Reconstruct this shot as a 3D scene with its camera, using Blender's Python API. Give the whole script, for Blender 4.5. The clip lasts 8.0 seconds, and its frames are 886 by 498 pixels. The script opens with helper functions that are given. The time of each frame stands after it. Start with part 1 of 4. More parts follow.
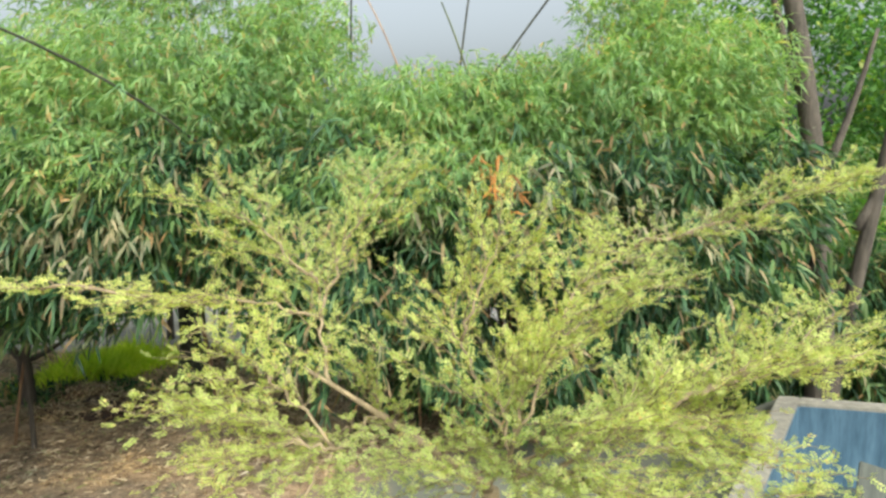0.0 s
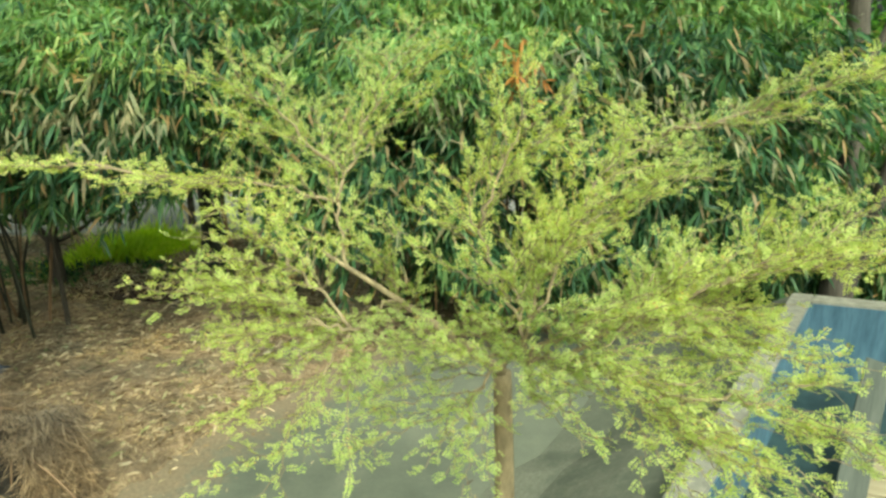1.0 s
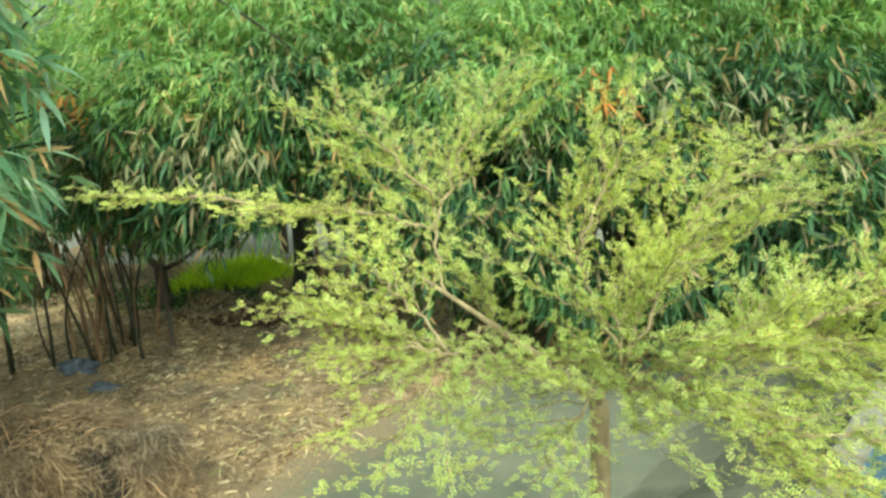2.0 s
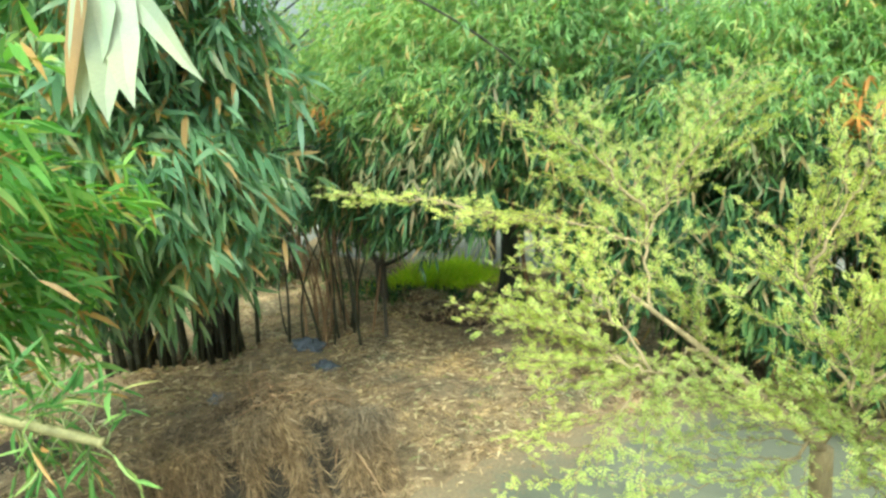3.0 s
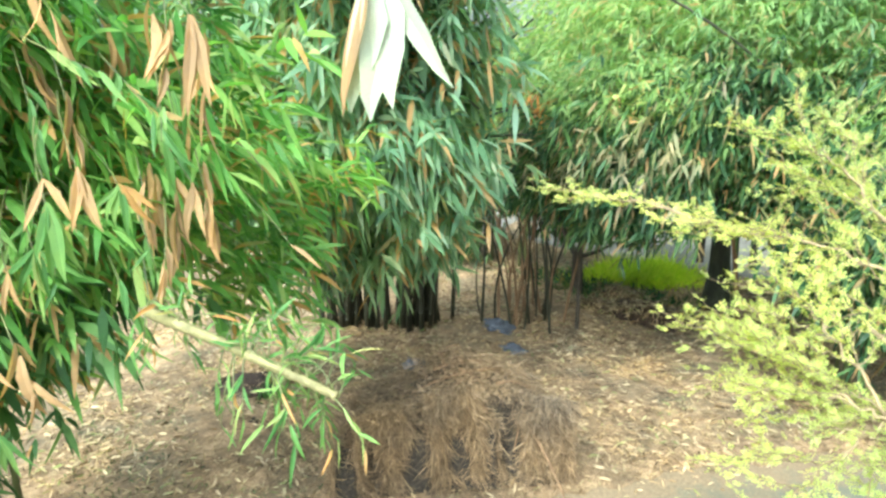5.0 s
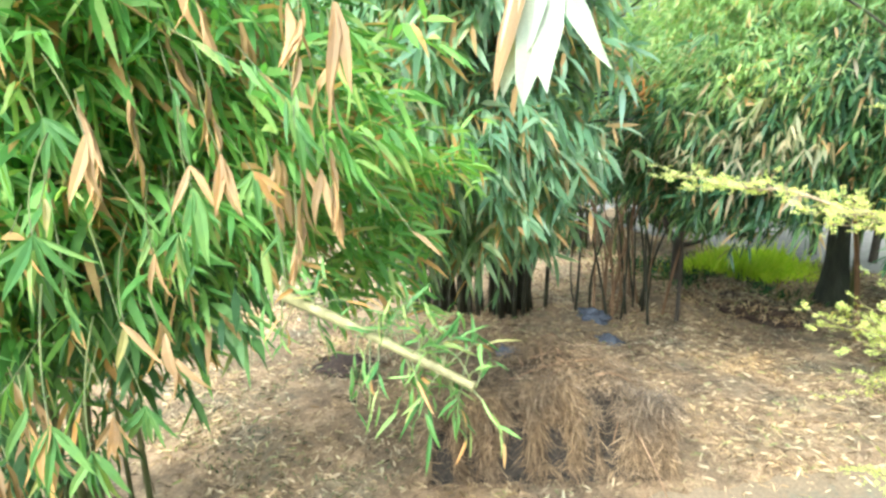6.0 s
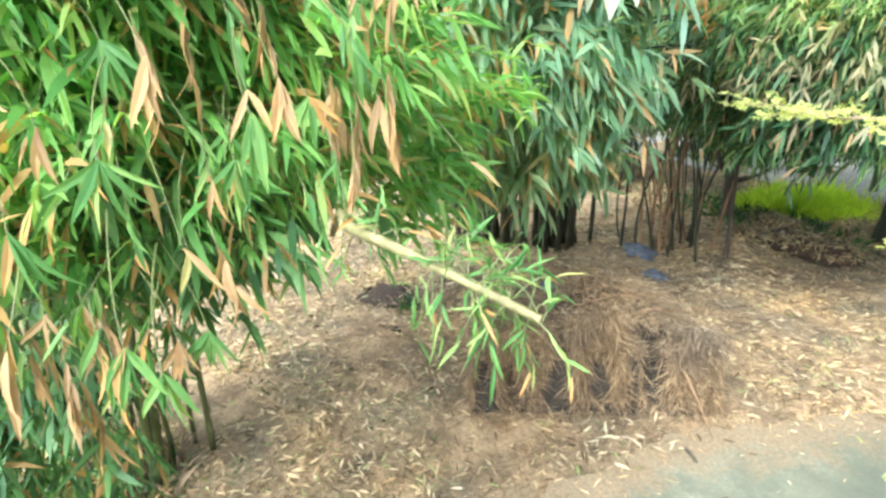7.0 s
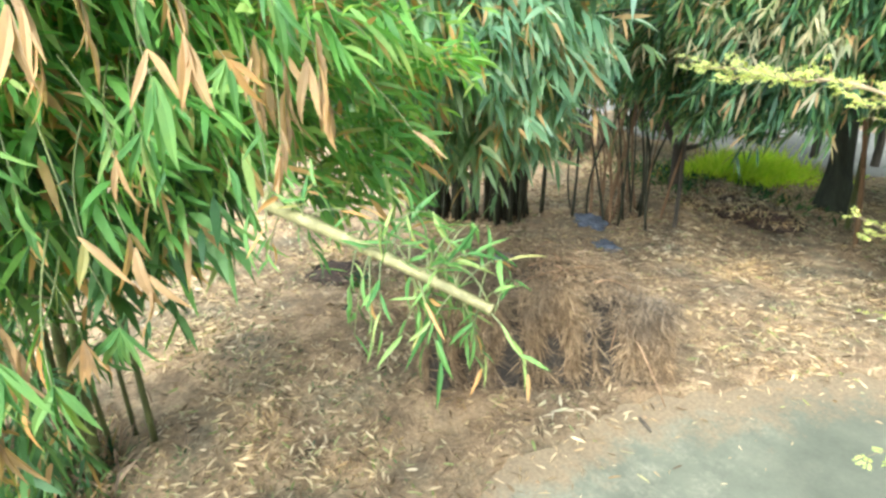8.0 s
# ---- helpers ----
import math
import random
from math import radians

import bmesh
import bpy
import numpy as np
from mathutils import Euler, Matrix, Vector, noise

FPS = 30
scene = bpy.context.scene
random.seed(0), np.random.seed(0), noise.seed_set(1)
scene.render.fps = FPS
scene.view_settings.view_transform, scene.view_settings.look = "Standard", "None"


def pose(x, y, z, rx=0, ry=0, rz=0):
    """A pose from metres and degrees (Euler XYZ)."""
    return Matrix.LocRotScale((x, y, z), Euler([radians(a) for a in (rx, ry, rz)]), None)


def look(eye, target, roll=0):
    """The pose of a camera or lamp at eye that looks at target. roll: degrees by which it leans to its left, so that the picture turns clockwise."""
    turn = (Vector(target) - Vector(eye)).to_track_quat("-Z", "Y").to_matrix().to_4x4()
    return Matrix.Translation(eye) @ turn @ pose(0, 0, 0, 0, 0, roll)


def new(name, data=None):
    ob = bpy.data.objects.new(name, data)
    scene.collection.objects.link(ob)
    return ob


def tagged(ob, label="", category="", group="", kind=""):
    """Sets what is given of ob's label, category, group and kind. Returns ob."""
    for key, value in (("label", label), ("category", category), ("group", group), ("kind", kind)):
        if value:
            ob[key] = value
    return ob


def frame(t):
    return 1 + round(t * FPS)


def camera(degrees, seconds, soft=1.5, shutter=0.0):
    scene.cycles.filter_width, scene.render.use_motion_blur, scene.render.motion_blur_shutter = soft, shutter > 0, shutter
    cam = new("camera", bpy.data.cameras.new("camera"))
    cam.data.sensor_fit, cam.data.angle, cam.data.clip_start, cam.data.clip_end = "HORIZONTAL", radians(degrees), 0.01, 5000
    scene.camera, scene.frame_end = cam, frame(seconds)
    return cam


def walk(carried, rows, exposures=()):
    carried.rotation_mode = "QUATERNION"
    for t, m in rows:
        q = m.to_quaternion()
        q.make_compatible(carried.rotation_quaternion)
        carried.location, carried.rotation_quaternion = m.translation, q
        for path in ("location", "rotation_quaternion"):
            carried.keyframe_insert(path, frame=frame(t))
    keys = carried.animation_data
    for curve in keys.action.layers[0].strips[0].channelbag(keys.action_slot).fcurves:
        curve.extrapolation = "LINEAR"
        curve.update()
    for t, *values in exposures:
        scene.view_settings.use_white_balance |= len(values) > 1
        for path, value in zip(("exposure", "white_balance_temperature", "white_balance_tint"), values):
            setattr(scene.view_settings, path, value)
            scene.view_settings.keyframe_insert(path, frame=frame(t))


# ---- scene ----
cam = camera(69.2, 8.0, soft=2.7)
PATH = [
    (0, (0.231, 0.491, 3.536), (0.16, 2.471, 3.263), -1.4),
    (0.5, (0.226, 0.512, 3.523), (0.087, 2.453, 3.064), -1.2),
    (1, (0.228, 0.519, 3.512), (0.1, 2.423, 2.913), -0.6),
    (1.2, (0.232, 0.514, 3.51), (0.119, 2.403, 2.862), -0.8),
    (2.3, (0.173, 0.459, 3.519), (-0.425, 2.315, 3.074), -2.9),
    (2.5, (0.188, 0.441, 3.523), (-0.567, 2.244, 3.099), -2.7),
    (3, (0.2, 0.412, 3.522), (-0.776, 2.101, 3.078), -2.7),
    (3.5, (0.206, 0.395, 3.524), (-0.935, 1.966, 3.045), -3.3),
    (4, (0.206, 0.383, 3.525), (-1.101, 1.822, 3.053), -2.1),
    (4.2, (0.206, 0.38, 3.52), (-1.154, 1.763, 3.031), -2.6),
    (5.3, (0.165, 0.332, 3.577), (-1.315, 1.594, 3.112), -0.2),
    (5.5, (0.137, 0.32, 3.566), (-1.39, 1.517, 3.081), -0.8),
    (6, (0.081, 0.276, 3.567), (-1.517, 1.367, 3.06), -1.8),
    (6.5, (0.032, 0.245, 3.558), (-1.579, 1.287, 2.994), -1.2),
    (7, (0.009, 0.248, 3.547), (-1.606, 1.197, 2.846), -2.2),
    (7.5, (-0.074, 0.31, 3.511), (-1.633, 1.224, 2.654), -3.2),
    (8, (-0.131, 0.37, 3.496), (-1.641, 1.421, 2.712), -1.9),
]
walk(cam, [(t, look(eye, target, roll)) for t, eye, target, roll in PATH],
     exposures=[(0, 0.40, 6200, 3), (1.0, 0.27, 6500, -19), (2.5, 0.52, 6300, -20), (4.0, 0.91, 6000, -14), (5.5, 1.21, 5800, -2), (7.0, 1.28, 5720, 1), (8.0, 1.15, 5780, 0)])

# ---------------- world, sun ----------------
SUN_EL, SUN_AZ = radians(46), radians(154)      # azimuth counted clockwise from +y
world = bpy.data.worlds.new("world")
scene.world = world
world.use_nodes = True
wn = world.node_tree
sky = wn.nodes.new("ShaderNodeTexSky")
sky.sky_type, sky.sun_disc = "NISHITA", False
sky.sun_elevation, sky.sun_rotation = SUN_EL, SUN_AZ
sky.air_density, sky.dust_density, sky.ozone_density = 1.0, 10.0, 0.8
wn.nodes["Background"].inputs[1].default_value = 0.15
haze = wn.nodes.new("ShaderNodeHueSaturation")     # whitish haze
haze.inputs["Saturation"].default_value, haze.inputs["Value"].default_value = 0.3, 1.65
wn.links.new(sky.outputs[0], haze.inputs["Color"])
wn.links.new(haze.outputs[0], wn.nodes["Background"].inputs[0])
sun_data = bpy.data.lights.new("sun", "SUN")
sun_data.energy, sun_data.angle, sun_data.color = 1.5, radians(1.2), (1.0, 0.95, 0.84)
sun_dir = Vector((math.sin(SUN_AZ) * math.cos(SUN_EL), math.cos(SUN_AZ) * math.cos(SUN_EL), math.sin(SUN_EL)))
sun = new("sun", sun_data)
sun.matrix_world = look(sun_dir * 40, (0, 0, 0))

rng = np.random.default_rng(7)


# ---------------- materials ----------------
def mat(name):
    m = bpy.data.materials.new(name)
    m.use_nodes = True
    nt = m.node_tree
    return m, nt, nt.nodes["Principled BSDF"]


def ramp(nt, source, stops):
    r = nt.nodes.new("ShaderNodeValToRGB")
    while len(r.color_ramp.elements) < len(stops):
        r.color_ramp.elements.new(0.5)
    for e, (p, c) in zip(r.color_ramp.elements, stops):
        e.position, e.color = p, (*c, 1)
    nt.links.new(source, r.inputs[0])
    return r.outputs[0]


def noise_tex(nt, scale, detail=5.0, rough=0.6, stretch=None):
    co = nt.nodes.new("ShaderNodeTexCoord").outputs["Object"]
    if stretch:
        mp = nt.nodes.new("ShaderNodeMapping")
        mp.inputs["Scale"].default_value = stretch
        nt.links.new(co, mp.inputs[0])
        co = mp.outputs[0]
    n = nt.nodes.new("ShaderNodeTexNoise")
    n.inputs["Scale"].default_value, n.inputs["Detail"].default_value, n.inputs["Roughness"].default_value = scale, detail, rough
    nt.links.new(co, n.inputs["Vector"])
    return n.outputs["Fac"]


def mixed(nt, fac, a, b, mode="MIX"):
    x = nt.nodes.new("ShaderNodeMix")
    x.data_type, x.blend_type = "RGBA", mode
    for sock, v in ((x.inputs["Factor"], fac), (x.inputs["A"], a), (x.inputs["B"], b)):
        if isinstance(v, (int, float)):
            sock.default_value = v
        elif isinstance(v, tuple):
            sock.default_value = (*v, 1)
        else:
            nt.links.new(v, sock)
    return x.outputs["Result"]


def bumped(nt, p, height, strength, distance=0.02):
    b = nt.nodes.new("ShaderNodeBump")
    b.inputs["Strength"].default_value, b.inputs["Distance"].default_value = strength, distance
    nt.links.new(height, b.inputs["Height"])
    nt.links.new(b.outputs[0], p.inputs["Normal"])


def leaf_mat(name, stops, per_object=False, through_light=0.35, gloss=0.5, shine=0.3):
    """Leaves: a colour for every blade, streaks along it, and light passing through."""
    m, nt, p = mat(name)
    if per_object:
        r = nt.nodes.new("ShaderNodeObjectInfo").outputs["Random"]
    else:
        r = nt.nodes.new("ShaderNodeNewGeometry").outputs["Random Per Island"]
    c = ramp(nt, r, stops)
    big = noise_tex(nt, 1.1, 3.0)
    fine = noise_tex(nt, 60.0, 3.0)
    c = mixed(nt, 0.75, c, ramp(nt, big, ((0.3, (0.55, 0.64, 0.75)), (0.7, (1.3, 1.2, 0.9)))), "MULTIPLY")
    c = mixed(nt, 0.35, c, ramp(nt, fine, ((0.3, (0.75, 0.75, 0.7)), (0.75, (1.2, 1.2, 1.1)))), "MULTIPLY")
    nt.links.new(c, p.inputs["Base Color"])
    p.inputs["Roughness"].default_value = gloss
    p.inputs["Specular IOR Level"].default_value = shine
    tr = nt.nodes.new("ShaderNodeBsdfTranslucent")
    nt.links.new(mixed(nt, 1.0, c, (1.5, 1.55, 0.7), "MULTIPLY"), tr.inputs[0])
    mx = nt.nodes.new("ShaderNodeMixShader")
    mx.inputs[0].default_value = through_light
    nt.links.new(p.outputs[0], mx.inputs[1])
    nt.links.new(tr.outputs[0], mx.inputs[2])
    nt.links.new(mx.outputs[0], nt.nodes["Material Output"].inputs[0])
    return m


def surface(name, dark, light, scale, rough=0.85, bump=0.5, stretch=None, stain=None, dist=0.02):
    m, nt, p = mat(name)
    f = noise_tex(nt, scale, 8.0, 0.65, stretch)
    c = ramp(nt, f, ((0.32, dark), (0.68, light)))
    big = noise_tex(nt, scale * 0.08, 4.0)
    c = mixed(nt, 0.6, c, ramp(nt, big, ((0.35, stain or (0.65, 0.63, 0.6)), (0.65, (1.1, 1.1, 1.08)))), "MULTIPLY")
    nt.links.new(c, p.inputs["Base Color"])
    p.inputs["Roughness"].default_value = rough
    bumped(nt, p, f, bump, dist)
    return m


TAN, OCHRE = (0.42, 0.26, 0.13), (0.50, 0.26, 0.10)
# Low hedge leaves coloured darker for shade, top ones paler for sun and haze.
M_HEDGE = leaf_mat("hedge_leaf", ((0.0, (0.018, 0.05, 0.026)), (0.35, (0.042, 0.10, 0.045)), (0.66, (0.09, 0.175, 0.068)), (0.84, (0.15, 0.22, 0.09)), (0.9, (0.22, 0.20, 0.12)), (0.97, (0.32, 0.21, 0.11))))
M_HEDGETOP = leaf_mat("sunlit_top_leaf", ((0.0, (0.13, 0.24, 0.10)), (0.4, (0.21, 0.34, 0.14)), (0.8, (0.30, 0.43, 0.19)), (0.92, (0.38, 0.40, 0.20)), (1.0, TAN)), through_light=0.45)
M_MID = leaf_mat("grey_green_leaf", ((0.0, (0.105, 0.20, 0.125)), (0.35, (0.18, 0.315, 0.205)), (0.7, (0.28, 0.415, 0.30)), (0.86, (0.37, 0.45, 0.34)), (0.89, TAN), (1.0, (0.55, 0.36, 0.21))), through_light=0.5, gloss=0.4, shine=0.4)
M_NEAR = leaf_mat("fresh_leaf", ((0.0, (0.09, 0.23, 0.065)), (0.35, (0.165, 0.36, 0.105)), (0.68, (0.265, 0.46, 0.15)), (0.88, (0.39, 0.50, 0.19)), (0.905, TAN), (1.0, (0.54, 0.33, 0.16))), through_light=0.5, gloss=0.5, shine=0.25)
M_NEAR_ONE = leaf_mat("single_leaf", ((0.0, (0.07, 0.17, 0.055)), (0.4, (0.13, 0.26, 0.085)), (0.7, (0.21, 0.345, 0.12)), (0.88, (0.33, 0.40, 0.155)), (0.92, TAN), (1.0, OCHRE)), per_object=True, through_light=0.4, gloss=0.5, shine=0.2)
M_DRY_ONE = leaf_mat("dead_hanging_leaf", ((0.0, (0.30, 0.20, 0.12)), (0.5, (0.43, 0.28, 0.165)), (1.0, (0.52, 0.32, 0.17))), per_object=True, through_light=0.3, gloss=0.7, shine=0.2)
# Whitish base colour carries the sun glare on the overhead leaves.
M_PALE_ONE = leaf_mat("sun_glare_leaf", ((0.0, (0.36, 0.43, 0.33)), (0.6, (0.45, 0.50, 0.42)), (1.0, (0.43, 0.43, 0.37))), per_object=True, through_light=0.1, gloss=0.4, shine=0.3)
# Darker copy of the fresh leaf; shade inside the clump is in the colour.
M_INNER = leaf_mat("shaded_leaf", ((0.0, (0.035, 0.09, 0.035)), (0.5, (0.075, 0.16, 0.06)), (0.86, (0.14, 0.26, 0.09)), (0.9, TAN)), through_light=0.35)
M_THORN = leaf_mat("thorn_leaf", ((0.0, (0.315, 0.39, 0.135)), (0.5, (0.425, 0.475, 0.18)), (0.9, (0.51, 0.535, 0.24)), (1.0, (0.47, 0.34, 0.16))), through_light=0.45, gloss=0.85, shine=0.1)
M_TREE = leaf_mat("broad_leaf", ((0.0, (0.04, 0.11, 0.03)), (0.5, (0.085, 0.20, 0.055)), (0.9, (0.17, 0.32, 0.07)), (1.0, (0.36, 0.38, 0.10))), through_light=0.4)
M_GRASS = leaf_mat("grass_blade", ((0.0, (0.34, 0.52, 0.05)), (0.5, (0.54, 0.65, 0.075)), (1.0, (0.62, 0.67, 0.15))), through_light=0.55)
M_LITTER = leaf_mat("dead_leaf", ((0.0, (0.06, 0.04, 0.024)), (0.25, (0.18, 0.12, 0.07)), (0.5, (0.42, 0.30, 0.19)), (0.85, (0.60, 0.48, 0.345)), (1.0, (0.18, 0.23, 0.07))), through_light=0.1, gloss=0.7)
M_FADED = leaf_mat("faded_leaf", ((0.0, (0.13, 0.15, 0.085)), (0.5, (0.24, 0.23, 0.145)), (1.0, (0.36, 0.29, 0.19))), through_light=0.3, gloss=0.6)
M_RUST = leaf_mat("rusty_leaf", ((0.0, (0.20, 0.09, 0.03)), (0.5, (0.42, 0.18, 0.05)), (1.0, (0.55, 0.27, 0.08))), through_light=0.3, gloss=0.6)
M_STRAW = leaf_mat("straw", ((0.0, (0.07, 0.05, 0.036)), (0.5, (0.21, 0.145, 0.10)), (1.0, (0.44, 0.32, 0.225))), through_light=0.1, gloss=0.75)
M_CULM = surface("bamboo_culm", (0.05, 0.07, 0.025), (0.16, 0.17, 0.06), 14, 0.5, 0.2, (1, 1, 0.15))
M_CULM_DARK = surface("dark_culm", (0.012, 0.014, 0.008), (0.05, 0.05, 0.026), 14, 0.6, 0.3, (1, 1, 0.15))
M_CULM_DRY = surface("dry_culm", (0.15, 0.085, 0.042), (0.34, 0.21, 0.115), 14, 0.6, 0.3, (1, 1, 0.15))
M_CULM_PALE = surface("pale_culm", (0.105, 0.098, 0.04), (0.26, 0.235, 0.11), 30, 0.6, 0.4, (1, 1, 1))
M_BARK = surface("bark", (0.028, 0.024, 0.018), (0.11, 0.09, 0.068), 9, 0.9, 0.9, (1, 1, 0.25), dist=0.05)
M_BARK_DARK = surface("dark_green_bark", (0.014, 0.018, 0.012), (0.055, 0.06, 0.04), 9, 0.9, 0.9, (1, 1, 0.25), dist=0.05)
M_BARK_LIGHT = surface("light_bark", (0.17, 0.13, 0.075), (0.34, 0.26, 0.15), 25, 0.85, 0.7, (1, 1, 0.4))
M_CONCRETE = surface("concrete_rim", (0.12, 0.112, 0.09), (0.25, 0.23, 0.185), 12, 0.85, 0.5)
M_BLUE = surface("blue_paint", (0.018, 0.05, 0.08), (0.085, 0.15, 0.205), 4, 0.55, 0.25, (2.2, 2.2, 0.35), (0.55, 0.6, 0.62))
M_PLANK = surface("old_plank", (0.035, 0.04, 0.032), (0.10, 0.105, 0.085), 8, 0.8, 0.5, (0.2, 3, 3))
M_FLOOR_SHADE = surface("shade_dark_floor", (0.006, 0.018, 0.02), (0.03, 0.055, 0.06), 5, 0.5, 0.4)
M_PLANK_PALE = surface("pale_plank", (0.24, 0.19, 0.11), (0.38, 0.32, 0.21), 8, 0.75, 0.4, (0.2, 3, 3))
M_RAG = surface("blue_cloth", (0.05, 0.058, 0.08), (0.12, 0.135, 0.175), 20, 0.8, 0.4)
M_MOULD = surface("rotten_leaves", (0.015, 0.01, 0.008), (0.10, 0.06, 0.04), 26, 0.95, 1.0, dist=0.05)
M_DARK = surface("dark_soil_and_shade", (0.012, 0.01, 0.008), (0.05, 0.04, 0.03), 20, 0.95, 0.6)


def ground_mat():
    m, nt, p = mat("earth_and_litter")
    f1 = noise_tex(nt, 3.0, 10.0, 0.7)
    f2 = noise_tex(nt, 22.0, 8.0, 0.75)
    c = ramp(nt, f1, ((0.30, (0.12, 0.085, 0.055)), (0.48, (0.25, 0.185, 0.12)), (0.68, (0.42, 0.32, 0.215))))
    f3 = noise_tex(nt, 1.1, 6.0, 0.7)
    c = mixed(nt, 0.8, c, ramp(nt, f3, ((0.38, (0.68, 0.66, 0.63)), (0.6, (1.5, 1.43, 1.34)))), "MULTIPLY")
    c = mixed(nt, 0.75, c, ramp(nt, f2, ((0.32, (0.4, 0.36, 0.32)), (0.66, (1.4, 1.33, 1.22)))), "MULTIPLY")
    f4 = noise_tex(nt, 0.9, 7.0, 0.75)
    c = mixed(nt, ramp(nt, f4, ((0.47, (0, 0, 0)), (0.66, (0.6, 0.6, 0.6)))), c, ramp(nt, f2, ((0.3, (0.09, 0.092, 0.06)), (0.7, (0.21, 0.205, 0.145)))))
    nt.links.new(c, p.inputs["Base Color"])
    p.inputs["Roughness"].default_value = 0.95
    bumped(nt, p, f2, 0.8, 0.05)
    return m


def pad_mat():
    m, nt, p = mat("dusty_concrete")
    f1 = noise_tex(nt, 1.6, 9.0, 0.7)
    f2 = noise_tex(nt, 30.0, 8.0, 0.7)
    c = ramp(nt, f1, ((0.32, (0.09, 0.096, 0.072)), (0.52, (0.122, 0.127, 0.095)), (0.70, (0.158, 0.155, 0.116))))
    f3 = noise_tex(nt, 2.6, 8.0, 0.75)
    xyz = nt.nodes.new("ShaderNodeSeparateXYZ")
    nt.links.new(nt.nodes.new("ShaderNodeTexCoord").outputs["Object"], xyz.inputs[0])
    # Pale sand grows towards -x; sunlight on it is partly in the colour.
    sunny_sand = nt.nodes.new("ShaderNodeMath")
    sunny_sand.operation, sunny_sand.inputs[1].default_value = "MULTIPLY_ADD", -0.16
    nt.links.new(xyz.outputs["X"], sunny_sand.inputs[0])
    nt.links.new(f3, sunny_sand.inputs[2])
    c = mixed(nt, ramp(nt, sunny_sand.outputs[0], ((0.85, (0, 0, 0)), (1.35, (1, 1, 1)))), c, ramp(nt, f2, ((0.3, (0.135, 0.132, 0.10)), (0.7, (0.215, 0.21, 0.16)))))
    c = mixed(nt, 0.4, c, ramp(nt, f2, ((0.3, (0.7, 0.68, 0.64)), (0.7, (1.15, 1.14, 1.1)))), "MULTIPLY")
    rim = nt.nodes.new("ShaderNodeAttribute")
    rim.attribute_name = "dust"
    f4 = noise_tex(nt, 4.5, 10.0, 0.75)
    cover = nt.nodes.new("ShaderNodeMath")
    cover.operation = "MULTIPLY_ADD"
    cover.inputs[1].default_value = 0.55
    nt.links.new(rim.outputs["Fac"], cover.inputs[0])
    nt.links.new(f4, cover.inputs[2])
    c = mixed(nt, ramp(nt, cover.outputs[0], ((0.68, (0, 0, 0)), (0.92, (1, 1, 1)))), c, ramp(nt, f2, ((0.3, (0.11, 0.082, 0.052)), (0.7, (0.27, 0.20, 0.125)))))
    nt.links.new(c, p.inputs["Base Color"])
    p.inputs["Roughness"].default_value = 0.8
    bumped(nt, p, f2, 0.3, 0.01)
    return m


M_GROUND, M_PAD = ground_mat(), pad_mat()


# ---------------- mesh helpers ----------------
def to_mesh(name, verts, polys, material, smooth=False):
    """verts (n, 3); polys: arrays of one corner count each."""
    me = bpy.data.meshes.new(name)
    verts = np.asarray(verts, dtype=np.float32)
    me.vertices.add(len(verts))
    me.vertices.foreach_set("co", verts.ravel())
    loops = np.concatenate([np.asarray(p, dtype=np.int32).ravel() for p in polys])
    sizes = np.concatenate([np.full(len(p), np.shape(p)[1], dtype=np.int32) for p in polys])
    starts = np.concatenate([[0], np.cumsum(sizes)[:-1]]).astype(np.int32)
    me.loops.add(len(loops))
    me.loops.foreach_set("vertex_index", loops)
    me.polygons.add(len(sizes))
    me.polygons.foreach_set("loop_start", starts)
    me.update(calc_edges=True)
    me.validate()
    if smooth:
        me.polygons.foreach_set("use_smooth", np.ones(len(me.polygons), dtype=bool))
    me.materials.append(material)
    return me


def part(name, data, material, parent, label=""):
    """One mesh object, from a bmesh or a mesh, under a thing."""
    if isinstance(data, bmesh.types.BMesh):
        me = bpy.data.meshes.new(name)
        data.to_mesh(me)
        data.free()
        me.materials.append(material)
        data = me
    ob = new(name, data)
    if parent:
        ob.parent = parent
    if label:
        tagged(ob, label=label)
    return ob


def thing(name, at, label, category, group="", kind=""):
    ob = new(name)
    ob.location = at
    ob.empty_display_size = 0.2
    return tagged(ob, label, category, group, kind)


def unit(v):
    return v / np.maximum(np.linalg.norm(v, axis=-1, keepdims=True), 1e-9)


def blades(base, way, length, width, droop):
    """Pointed leaf blades, six corners each, bending down to the tip."""
    n = len(base)
    way = unit(way)
    side = unit(np.cross(way, rng.normal(size=(n, 3)) * 0.7 + np.array((0, 0, 1.0))))
    down = np.zeros((n, 3))
    down[:, 2] = -1
    L, W, D = length[:, None], width[:, None], droop[:, None]
    roll = np.cross(side, way) * (W * 0.25)
    v = np.empty((n, 6, 3))
    v[:, 0] = base
    a = base + way * L * 0.28 + down * D * L * 0.06
    v[:, 1], v[:, 2] = a + side * W * 0.5 + roll, a - side * W * 0.5 + roll
    b = base + way * L * 0.62 + down * D * L * 0.32
    v[:, 3], v[:, 4] = b + side * W * 0.42 + roll, b - side * W * 0.42 + roll
    v[:, 5] = base + way * L * 0.97 + down * D * L * 0.85
    o = (np.arange(n) * 6)[:, None]
    return v.reshape(-1, 3), [o + np.array([[0, 1, 2]]), o + np.array([[1, 3, 4, 2]]), o + np.array([[3, 5, 4]])]


